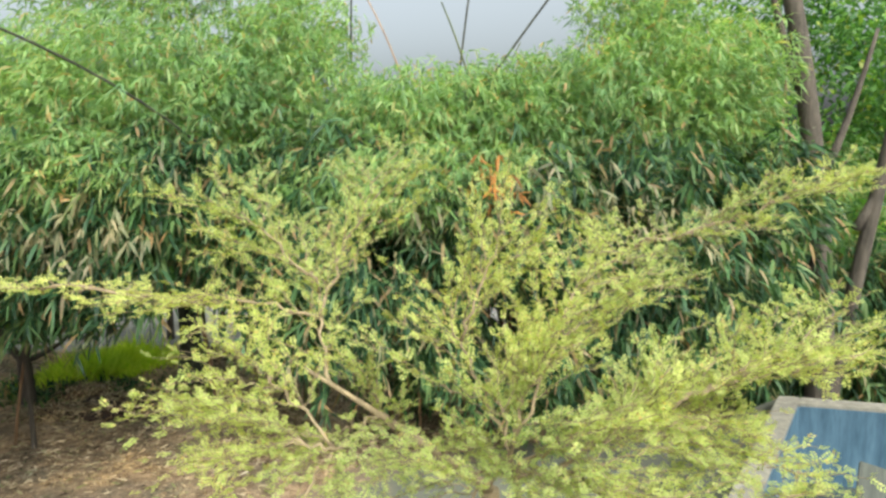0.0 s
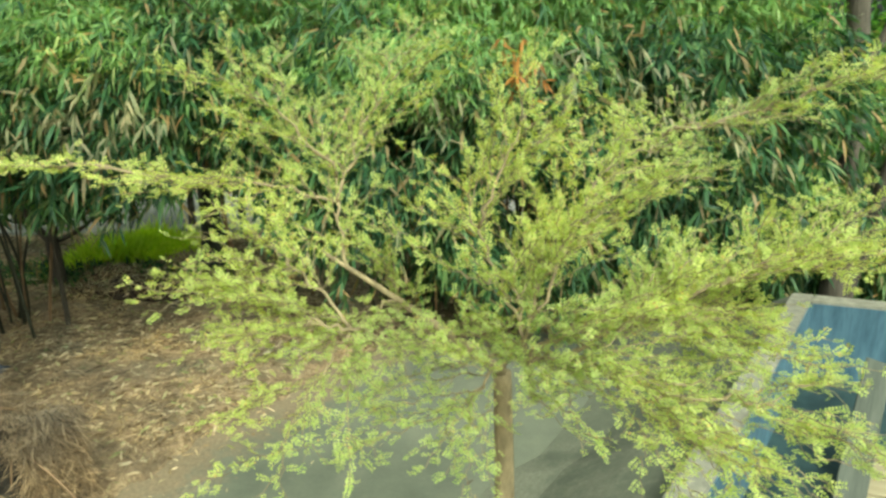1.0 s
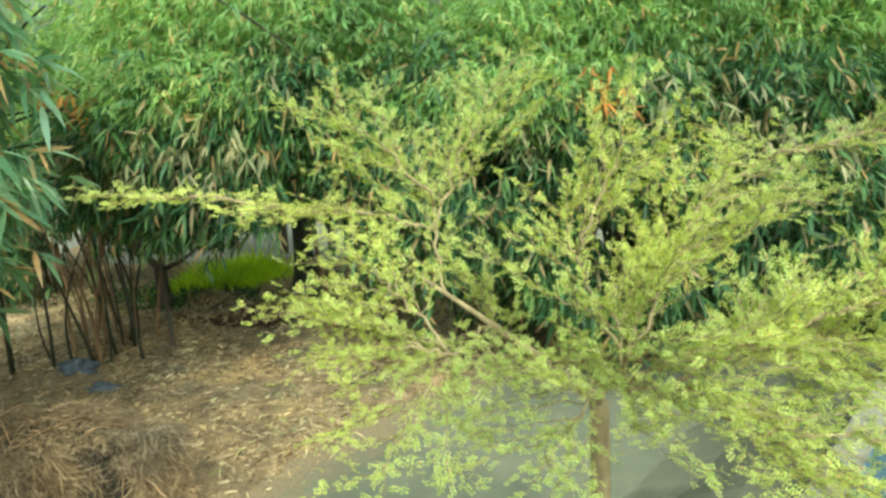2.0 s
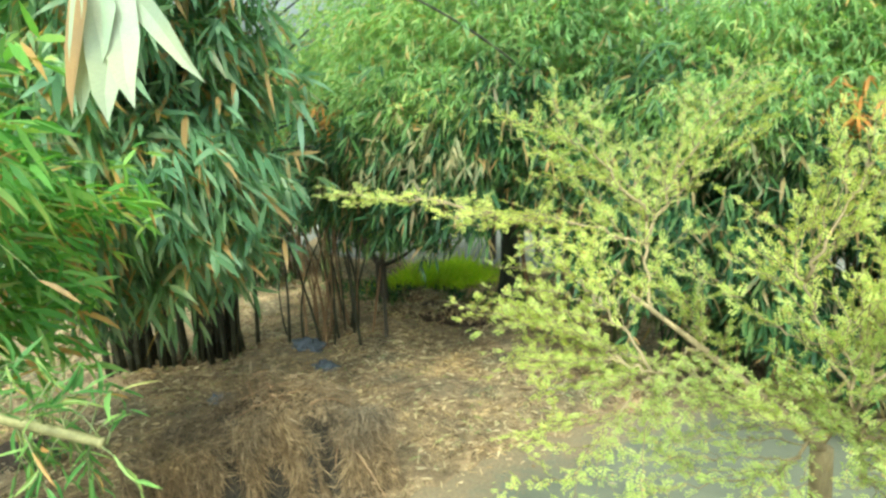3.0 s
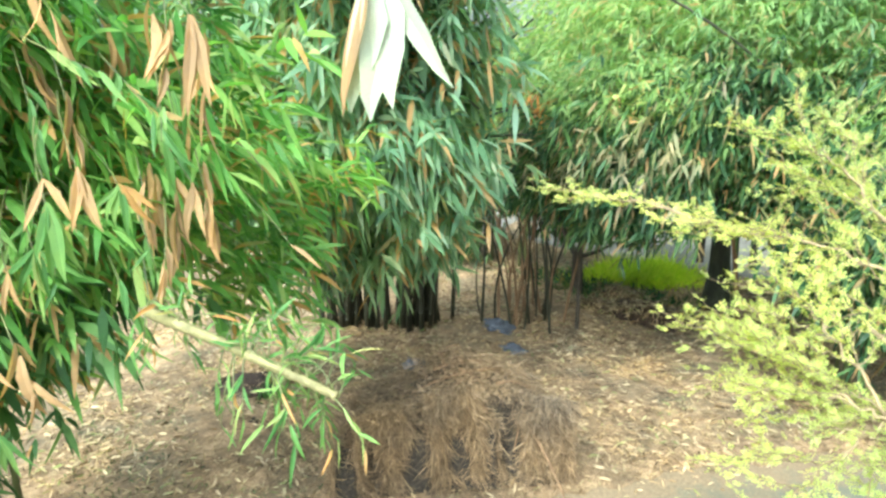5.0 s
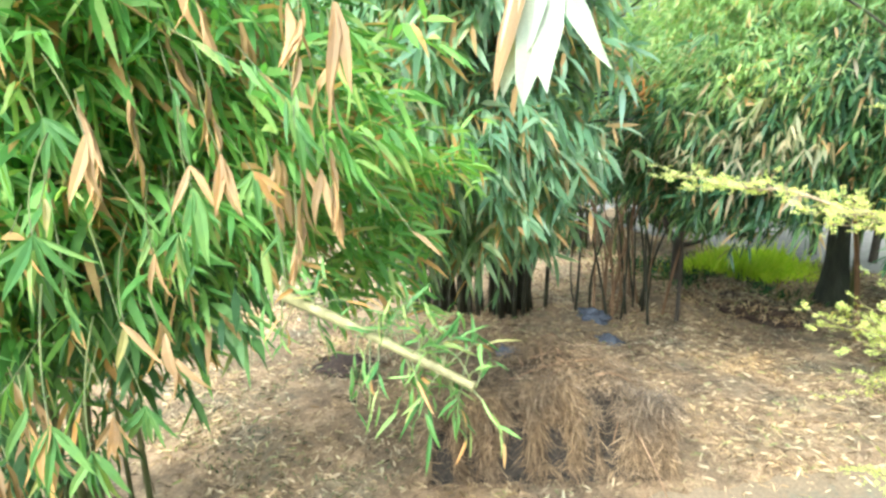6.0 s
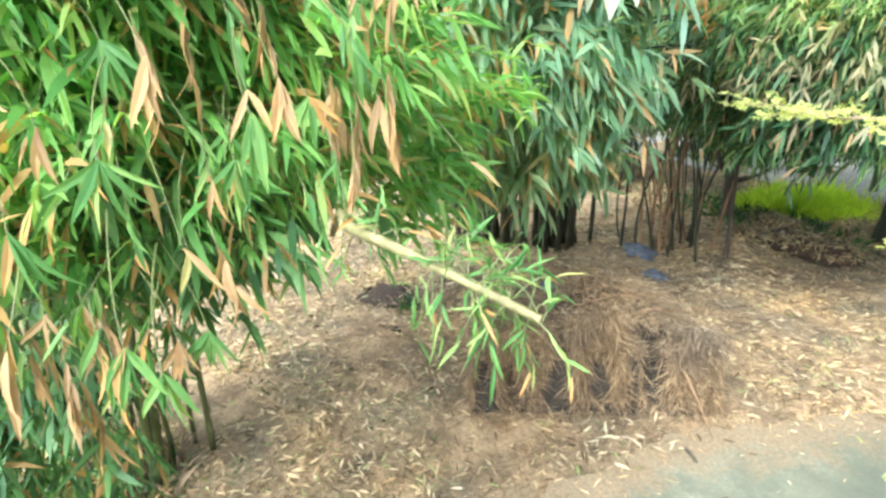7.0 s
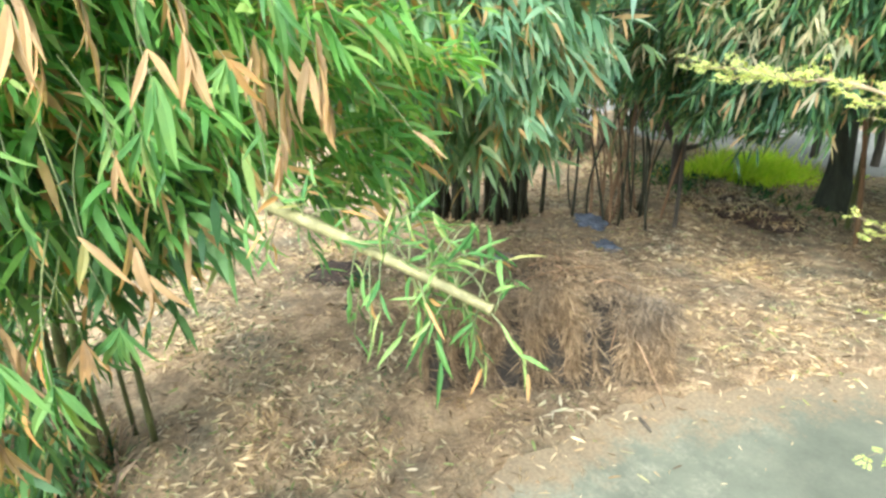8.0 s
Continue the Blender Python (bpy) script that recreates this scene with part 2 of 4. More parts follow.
def wave(p, k, s):
    """Smooth lumps between -1 and 1, to leave gaps in foliage."""
    q = p * k + s
    return (np.sin(q[:, 0] * 1.7 + np.sin(q[:, 1] * 1.3 + s)) + np.sin(q[:, 1] * 2.1 + np.sin(q[:, 2] * 1.1)) + np.sin(q[:, 2] * 1.9 + np.sin(q[:, 0] * 1.5 + 2 * s))) / 3


def in_blobs(blobs, gap=-0.25, k=1.6, ragged=0.08):
    """Points in ellipsoids (x, y, z, rx, ry, rz, count), more towards their skins, with gaps."""
    out = []
    for i, (x, y, z, rx, ry, rz, count) in enumerate(blobs):
        d = unit(rng.normal(size=(count, 3))) * (rng.random((count, 1)) ** 0.45)
        p = d * np.array((rx, ry, rz)) + np.array((x, y, z))
        p = p + rng.normal(size=p.shape) * ragged
        out.append(p[wave(p, k, i * 1.3 + 0.4) > gap])
    return np.concatenate(out)


def sprays(points, centre, leaf, ratio=0.14, per=6, hang=0.8):
    """Bamboo sprays: a few blades fanned on a drooping twig at every point."""
    n = len(points)
    out = points - np.asarray(centre)
    out[:, 2] *= 0.3
    out = unit(out + rng.normal(size=(n, 3)) * 0.5)
    twig = unit(out + np.array((0, 0, -hang)) * rng.uniform(0.1, 1.4, (n, 1)))
    i = np.tile(np.arange(per), n)
    tw = np.repeat(twig, per, axis=0)
    t = (i / per)[:, None]
    span = np.repeat(rng.uniform(0.5, 1.0, n), per)[:, None] * leaf
    base = np.repeat(points, per, axis=0) + tw * t * span
    fan = rng.normal(size=(n * per, 3)) * 0.55
    way = unit(tw * 0.8 + fan + np.array((0, 0, -0.45 * hang)))
    length = leaf * rng.uniform(0.6, 1.15, n * per)
    return blades(base, way, length, length * ratio * rng.uniform(0.75, 1.2, n * per), rng.uniform(0.0, 0.35, n * per))


def tube_arrays(path, radii, sides=8, nodes=False):
    path = np.asarray(path, dtype=float)
    n = len(path)
    tan = unit(np.gradient(path, axis=0))
    ref = np.array((0.31, 0.95, 0.05))
    u = unit(np.cross(tan, ref))
    w = np.cross(tan, u)
    ang = np.linspace(0, 2 * np.pi, sides, endpoint=False)
    ring = u[:, None, :] * np.cos(ang)[None, :, None] + w[:, None, :] * np.sin(ang)[None, :, None]
    v = (path[:, None, :] + ring * np.asarray(radii)[:, None, None]).reshape(-1, 3)
    i = np.arange(n - 1)[:, None] * sides
    j = np.arange(sides)[None, :]
    k = (j + 1) % sides
    quads = np.stack([i + j, i + k, i + sides + k, i + sides + j], axis=-1).reshape(-1, 4)
    caps = np.array([np.arange(sides)[::-1], (n - 1) * sides + np.arange(sides)])
    return v, quads, caps


def tube(name, path, radii, material, parent, sides=8, label=""):
    v, q, c = tube_arrays(path, radii, sides)
    return part(name, to_mesh(name, v, [q, c], material, True), material, parent, label)


def bend(a, b, c, n):
    """A curve from a over b to c."""
    t = np.linspace(0, 1, n)[:, None]
    a, b, c = (np.asarray(x, dtype=float) for x in (a, b, c))
    return a * (1 - t) ** 2 + b * 2 * t * (1 - t) + c * t ** 2


def culm_path(a, b, c, r0, r1, gap=0.3):
    """A bamboo culm with swollen rings at its nodes."""
    a, b, c = (np.asarray(x, dtype=float) for x in (a, b, c))
    length = np.linalg.norm(b - a) + np.linalg.norm(c - b)
    k = max(3, int(length / gap))
    ts, rs = [], []
    for i in range(k):
        for d, s in ((0.0, 1.0), (0.88, 0.97), (0.93, 1.22), (0.97, 1.0)):
            t = (i + d) / k
            ts.append(t)
            rs.append((r0 + (r1 - r0) * t) * s)
    t = np.array(ts)[:, None]
    return a * (1 - t) ** 2 + b * 2 * t * (1 - t) + c * t ** 2, rs


def culm(parent, a, b, c, r0, r1, material, gap=0.3, label="", name="culm"):
    p, r = culm_path(a, b, c, r0, r1, gap)
    return tube(name, p, r, material, parent, 8, label)


def local(parent_at, p):
    return np.asarray(p) - np.asarray(parent_at)


def crown(parent, arrays, material, name="crown", label=""):
    v, f = arrays
    return part(name, to_mesh(name, v - np.array(parent.location), f, material), material, parent, label)


def lumpy_ball(radius, squash, seed, detail=3, rough=0.25):
    bm = bmesh.new()
    bmesh.ops.create_icosphere(bm, subdivisions=detail, radius=1)
    for v in bm.verts:
        d = v.co.normalized()
        k = 1 + rough * noise.noise(d * 1.6 + Vector((seed, 0, 0))) + rough * 0.5 * noise.noise(d * 4.5 + Vector((0, seed, 0)))
        v.co = Vector((d.x * radius[0], d.y * radius[1], d.z * radius[2])) * k
        if v.co.z < 0:
            v.co.z *= squash
    for f in bm.faces:
        f.smooth = True
    return bm


# ---------------- the ground ----------------
EDGE = ((-3.6, -2.0), (-2.5, 1.0), (-2.85, 2.2), (-3.15, 3.2), (-2.95, 4.6), (-2.35, 5.8), (-1.5, 7.1), (-0.9, 7.8), (3.2, 8.6), (9.0, 6.2))


def ground_height(x, y):
    h = 0.05 * np.sin(x * 0.9 + 1.3) * np.sin(y * 0.8) + 0.03 * np.sin(x * 2.7 + y * 1.9)
    far = np.clip((np.hypot(x + 3, y - 5) - 14) / 10, 0, 1)
    edge_x = np.interp(y, [e[1] for e in EDGE[:8]], [e[0] for e in EDGE[:8]])
    off = np.clip((edge_x - 0.3 - x) / 1.5, 0, 1)
    off = np.maximum(off, np.clip((y - 8.8) / 1.5, 0, 1))
    return (h + 0.02) * (1 - far) * off - 0.03


def build_ground():
    near = np.linspace(-16, 16, 161)
    far = np.array([-3000, -900, -300, -120, -60, -32, -22])
    xs = np.concatenate([far, near, -far[::-1]])
    ys = xs + 4
    gx, gy = np.meshgrid(xs, ys, indexing="ij")
    gz = ground_height(gx, gy)
    n, m = gx.shape
    v = np.stack([gx, gy, gz], axis=-1).reshape(-1, 3)
    i, j = np.meshgrid(np.arange(n - 1), np.arange(m - 1), indexing="ij")
    a = (i * m + j).ravel()
    q = np.stack([a, a + m, a + m + 1, a + 1], axis=-1)
    g = part("ground", to_mesh("ground", v, [q], M_GROUND, True), M_GROUND, None)
    tagged(g, "brown bare earth strewn with dry bamboo leaves", "ground", kind="structure")


def build_pad():
    """The pale concrete yard, with a broken edge and earth drifted over its rim."""
    pts = []
    for (x0, y0), (x1, y1) in zip(EDGE[:-1], EDGE[1:]):
        n = max(2, int(math.hypot(x1 - x0, y1 - y0) / 0.1))
        for i in range(n):
            t = i / n
            x, y = x0 + (x1 - x0) * t, y0 + (y1 - y0) * t
            k = noise.noise(Vector((x * 1.3, y * 1.3, 0))) * 0.1 + noise.noise(Vector((x * 6, y * 6, 3))) * 0.11
            pts.append((x + k, y - k * 0.75))
    pts.append((9.0, 6.2))
    reach = (0.0, 0.05, 0.1, 0.18, 0.3, 0.45, 0.65, 0.9, 1.2, 1.6)
    bm = bmesh.new()
    dust = bm.verts.layers.float.new("dust")
    rings = [[bm.verts.new((x, y, -0.12)) for x, y in pts]]
    for d in reach:
        ring = []
        for x, y in pts:
            v = bm.verts.new((x + 0.8 * d, y - 0.6 * d, 0.0))
            v[dust] = max(0.0, 1 - d / 1.0) * (1.0 if x < 0 else 0.5)
            ring.append(v)
        rings.append(ring)
    for r0, r1 in zip(rings[:-1], rings[1:]):
        for i in range(len(pts) - 1):
            bm.faces.new((r0[i], r0[i + 1], r1[i + 1], r1[i]))
    last = rings[-1]
    bm.faces.new(last + [bm.verts.new((11.0, -6.0, 0.0)), bm.verts.new((-2.3, -6.0, 0.0))])
    bmesh.ops.recalc_face_normals(bm, faces=bm.faces)
    p = part("pavement", bm, M_PAD, None)
    tagged(p, "pale dusty grey concrete yard with earth drifted over its crumbled edge", "pavement", kind="structure")


def build_road():
    bm = bmesh.new()
    n = 60
    row = []
    for i in range(n + 1):
        x = -40 + 80 * i / n
        y = 14.2 + 0.9 * math.sin(x * 0.22) + 0.1 * x
        row.append((x, y))
    lo = [bm.verts.new((x, y + noise.noise(Vector((x, 0, 0))) * 0.3, 0.03)) for x, y in row]
    hi = [bm.verts.new((x, y + 3.6 + noise.noise(Vector((x, 5, 0))) * 0.3, 0.03)) for x, y in row]
    lo2 = [bm.verts.new((v.co.x, v.co.y - 0.3, -0.1)) for v in lo]
    for i in range(n):
        bm.faces.new((lo[i], lo[i + 1], hi[i + 1], hi[i]))
        bm.faces.new((lo2[i], lo2[i + 1], lo[i + 1], lo[i]))
    r = part("road", bm, surface("pale_road", (0.20, 0.19, 0.17), (0.29, 0.27, 0.245), 6, 0.9, 0.3), None)
    tagged(r, "pale sunlit dirt road beyond the trees", "road", kind="structure")


def edge_side(x, y):
    """True where a place lies off the yard."""
    ex = np.interp(y, [e[1] for e in EDGE[:8]], [e[0] for e in EDGE[:8]])
    return (x < ex - 0.05) | (y > 7.9 + 0.2 * np.clip(x, 0, 4))


def build_litter():
    """Dry bamboo leaves lying on the earth, a few blown over the yard."""
    n = 125000
    x = rng.uniform(-10.5, 3.5, n)
    y = rng.uniform(-0.5, 13, n)
    keep = edge_side(x + rng.normal(size=n) * np.where(rng.random(n) < 0.3, 0.6, 0.2), y) | (rng.random(n) < 0.004)
    lump = wave(np.stack([x, y, x * 0], axis=-1), 1.5, 0.7)
    keep &= rng.random(n) < (0.5 + 0.9 * lump) * np.where((x < -3.4) & (y < 3.8), 0.75, 1.0)
    x, y = x[keep], y[keep]
    z = np.where(edge_side(x, y), ground_height(x, y), 0.0) + rng.uniform(0.012, 0.04, len(x))
    a = rng.uniform(0, 2 * np.pi, len(x))
    way = np.stack([np.cos(a), np.sin(a), rng.normal(size=len(x)) * 0.22], axis=-1)
    length = rng.uniform(0.035, 0.15, len(x))
    v, f = blades(np.stack([x, y, z], axis=-1), way, length, length * rng.uniform(0.1, 0.19, len(x)), rng.uniform(-0.05, 0.1, len(x)))
    ob = part("fallen_leaves", to_mesh("fallen_leaves", v, f, M_LITTER), M_LITTER, None)
    tagged(ob, "dry tan and brown bamboo leaves lying on the ground", "fallen leaves", kind="stuff")


def build_crumbs():
    """Small clods and dust lumps where the earth spills over the edge of the yard."""
    n = 2600
    k = rng.integers(0, len(EDGE) - 3, n)
    e = np.array(EDGE)
    t = rng.random(n)[:, None]
    p = e[k] * (1 - t) + e[k + 1] * t + rng.normal(size=(n, 2)) * np.array((0.2, 0.2))
    size = rng.uniform(0.006, 0.02, n) * np.where(rng.random(n) < 0.06, 2.2, 1)
    ring = np.array([(math.cos(a), math.sin(a)) for a in np.arange(5) * 2 * math.pi / 5])
    low = p[:, None, :] + ring[None] * size[:, None, None] * rng.uniform(0.7, 1.3, (n, 5, 1))
    low = np.concatenate([low, np.full((n, 5, 1), -0.02)], axis=-1)
    peak = np.concatenate([p, (size * 0.6)[:, None]], axis=-1)[:, None, :]
    v = np.concatenate([low, peak], axis=1).reshape(-1, 3)
    first = np.arange(n) * 6
    f = np.concatenate([np.stack([first + i, first + (i + 1) % 5, first + 5], axis=-1) for i in range(5)])
    ob = part("earth_crumbs", to_mesh("earth_crumbs", v, [f], M_GROUND), M_GROUND, None)
    tagged(ob, "small crumbs of earth along the edge of the yard", "earth crumbs", kind="stuff")


def build_grass():
    n = 11000
    x = np.where(rng.random(n) < 0.75, rng.normal(size=n) * 0.33 - 6.05, rng.uniform(-6.4, -4.7, n))
    y = 11.15 + rng.normal(size=n) * 0.28 + 0.75 * (x + 6)
    base = np.stack([x, y, ground_height(x, y) - 0.02], axis=-1)
    way = unit(rng.normal(size=(n, 3)) * 0.35 + np.array((0, 0, 1.0)))
    length = np.clip(0.35 + 0.9 * np.exp(-((x + 6.1) / 0.5) ** 2), 0, 1.2) * rng.uniform(0.35, 0.85, n) * (0.35 + 0.9 * np.clip(wave(base, 1.2, 0.3) + 0.3, 0, 1))
    v, f = blades(base, way, length, np.full(n, 0.02), rng.uniform(0.1, 0.5, n))
    ob = part("grass", to_mesh("grass", v, f, M_GRASS), M_GRASS, None)
    tagged(ob, "bright green sunlit strip of long grass", "grass", kind="stuff")


# ---------------- bamboo ----------------
def bamboo_hedge(label, at, width, blobs_low, blobs_top, n_culms, seed):
    r = random.Random(seed)
    h = thing("bamboo_clump", at, label, "bamboo", "bamboo clumps")
    for i in range(n_culms):
        x = r.uniform(-width, width)
        y = r.uniform(-0.5, 0.6)
        top = r.uniform(3.2, 5.6)
        lean = r.uniform(-1.2, 1.2)
        culm(h, (x, y, -0.1), (x + lean * 0.2, y + r.uniform(-0.3, 0.3), top * 0.7), (x + lean, y + r.uniform(-1.2, 0.6), top), r.uniform(0.02, 0.04), 0.008, M_CULM if r.random() < 0.7 else M_CULM_DRY)
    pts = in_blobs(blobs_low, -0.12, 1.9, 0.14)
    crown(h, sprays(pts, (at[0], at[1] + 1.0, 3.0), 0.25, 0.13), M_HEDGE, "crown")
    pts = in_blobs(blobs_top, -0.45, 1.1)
    crown(h, sprays(pts, (at[0], at[1] + 1.0, 3.5), 0.15, 0.12, 7, 0.5), M_HEDGETOP, "sunlit_top_crown", "small yellow-green top leaves, sunlight and haze put into their colour")
    return h


def build_hedges():
    bamboo_hedge("tall dense bamboo clump with drooping green and tan leaves", (-2.9, 9.8, 0), 1.0,
                 [(-3.9, 7.0, 2.9, 1.3, 1.1, 0.85, 3900), (-2.0, 7.8, 2.95, 1.1, 0.9, 0.95, 3300), (-3.1, 7.2, 3.4, 1.2, 0.8, 0.6, 1700), (-5.6, 8.4, 2.75, 1.3, 1.0, 0.8, 3000)],
                 [(-3.8, 6.7, 3.6, 1.3, 0.7, 0.45, 1500), (-3.6, 7.4, 4.2, 1.6, 1.0, 1.0, 3600), (-2.2, 8.2, 4.3, 1.2, 1.0, 1.1, 3000), (-5.6, 8.4, 4.3, 1.5, 1.0, 1.1, 2000), (-3.4, 8.6, 5.6, 1.8, 0.9, 1.0, 1900)], 7, 4)
    bamboo_hedge("bamboo clump with yellow-green top and dark shaded foot", (-0.4, 8.8, 0), 1.5,
                 [(-0.9, 7.6, 2.4, 1.3, 1.0, 1.5, 4200), (0.7, 7.4, 2.3, 1.2, 0.9, 1.5, 4200), (0.2, 9.2, 1.6, 2.2, 0.6, 1.4, 4200)],
                 [(-0.2, 7.3, 3.3, 1.7, 0.7, 0.5, 1500), (-0.3, 8.2, 3.9, 1.3, 0.9, 0.75, 3000), (0.8, 8.3, 4.0, 1.2, 0.9, 0.7, 2600), (-1.7, 8.8, 4.9, 0.8, 0.8, 0.9, 1300)], 14, 5)
    bamboo_hedge("bamboo clump with pale and brown leaves among green", (2.4, 8.6, 0), 1.3,
                 [(2.2, 7.6, 2.4, 1.3, 0.9, 1.4, 4200), (3.5, 8.2, 2.6, 1.0, 0.9, 1.2, 2600)],
                 [(1.9, 8.2, 4.1, 1.2, 0.9, 0.8, 2600), (2.4, 8.8, 5.3, 0.8, 0.7, 0.6, 650), (2.9, 8.3, 4.4, 1.1, 0.9, 1.0, 2600)], 12, 8)
    bamboo_hedge("low dark bamboo scrub behind the concrete tank", (4.9, 9.4, 0), 1.2,
                 [(4.4, 9.0, 1.2, 1.0, 0.7, 1.1, 2600), (5.6, 8.9, 1.3, 0.9, 0.7, 1.2, 2400), (6.9, 9.2, 1.4, 1.0, 0.8, 1.2, 2200)],
                 [(4.2, 9.0, 2.9, 1.0, 0.7, 0.8, 1500), (5.9, 9.8, 2.9, 1.0, 0.7, 0.8, 1300)], 8, 18)


def build_dead_fans():
    """Faded and rusty leaf fans hanging at the front of the clumps, each on a culm of its own."""
    faded = [(1.3, 6.8, 3.0, 0.9, 0.35, 0.5, 90), (2.5, 6.9, 2.8, 0.7, 0.35, 0.5, 60), (-0.4, 6.9, 3.0, 0.6, 0.3, 0.5, 36), (-3.6, 6.1, 3.0, 1.3, 0.4, 0.45, 70)]
    rusty = [(0.5, 6.85, 3.35, 0.2, 0.2, 0.2, 11), (0.75, 6.85, 3.15, 0.25, 0.2, 0.25, 9), (-4.6, 6.2, 3.5, 0.2, 0.15, 0.2, 10)]
    for spots, label, material in ((faded, "faded straw-coloured bamboo leaves hanging in fans", M_FADED), (rusty, "rusty orange dead bamboo leaves in a dark gap", M_RUST)):
        for spot in spots:
            at = (spot[0], spot[1] + 1.5, 0) if spot[0] > -2 else (-2.5 - 0.1 * abs(spot[0]), 9.8, 0)
            t = thing("bamboo_branch", at, label, "bamboo branch", "dead bamboo branches")
            culm(t, (0, 0, -0.05), (0, -0.3, 3.2), local(at, (spot[0], spot[1] + 0.1, spot[2] + 0.15)), 0.016, 0.005, M_CULM_DRY)
            crown(t, sprays(in_blobs([spot], -0.6, 2.0), (at[0], at[1] + 1.0, 3.6), 0.21, 0.14, 5, 0.9), material)


def build_back_scrub():
    bamboo_hedge("dark bamboo scrub standing behind the canes", (-9.4, 10.4, 0), 1.6,
                 [(-9.6, 10.0, 1.7, 1.5, 0.9, 1.5, 3000), (-7.9, 11.0, 2.0, 1.0, 0.8, 1.2, 2000), (-11.2, 9.2, 1.8, 1.4, 1.0, 1.5, 2400)],
                 [(-9.2, 10.2, 3.6, 1.8, 1.0, 0.9, 2000), (-7.2, 11.4, 3.4, 1.2, 0.8, 0.8, 1300)], 12, 28)


def build_leaning_culms():
    """Long bare culms that stick out over the clumps."""
    group = "leaning bamboo culms"
    rows = [((-2.6, 9.0, 0), (0.05, 8.5, 3.8), (2.05, 8.0, 6.3)), ((-0.2, 9.2, 0), (0.1, 8.7, 3.8), (0.5, 8.8, 6.4)),
            ((-1.2, 9.2, 0), (-1.2, 8.9, 3.8), (-1.05, 8.6, 6.2)), ((-1.3, 8.8, 0), (-2.1, 7.3, 3.3), (-4.2, 4.9, 5.0))]
    for a, b, c in rows:
        t = thing("bamboo_culm", a, "thin grey-green bamboo culm leaning out of the clump", "bamboo", group)
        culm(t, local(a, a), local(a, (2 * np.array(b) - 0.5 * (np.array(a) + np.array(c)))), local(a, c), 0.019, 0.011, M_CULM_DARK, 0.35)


def build_mid_clump():
    at = (-7.5, 6.3, 0)
    r = random.Random(11)
    h = thing("bamboo_clump", at, "grey-green bamboo clump arching over, long drooping leaves, some tan", "bamboo", "bamboo clumps")
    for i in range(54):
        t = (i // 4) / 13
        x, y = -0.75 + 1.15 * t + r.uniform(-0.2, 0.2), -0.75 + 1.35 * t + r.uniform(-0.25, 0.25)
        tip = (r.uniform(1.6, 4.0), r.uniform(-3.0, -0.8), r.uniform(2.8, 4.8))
        # Near-black culm colour holds the deep shade under the clump.
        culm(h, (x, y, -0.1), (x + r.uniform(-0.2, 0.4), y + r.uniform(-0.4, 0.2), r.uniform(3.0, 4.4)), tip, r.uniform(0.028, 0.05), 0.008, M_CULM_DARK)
    blobs = [(-4.75, 3.6, 3.7, 0.9, 1.1, 1.1, 2200), (-4.55, 4.4, 3.5, 0.7, 0.55, 1.1, 1200), (-5.0, 4.0, 2.8, 0.85, 0.8, 0.75, 1400), (-5.2, 3.2, 3.05, 0.8, 0.9, 0.75, 1200),
             (-4.6, 3.7, 4.9, 1.0, 1.2, 0.8, 1300), (-5.9, 4.4, 3.4, 1.0, 1.1, 1.2, 1500), (-6.2, 5.1, 2.65, 0.8, 0.7, 0.55, 600), (-5.4, 2.4, 3.7, 0.8, 0.9, 1.0, 1000), (-6.4, 5.2, 2.45, 0.8, 0.7, 0.35, 400), (-5.5, 4.0, 2.5, 0.7, 0.7, 0.4, 400)]
    crown(h, sprays(in_blobs(blobs, -0.22, 2.3, 0.17), (-6.0, 4.9, 3.6), 0.31, 0.155, 6, 0.85), M_MID)


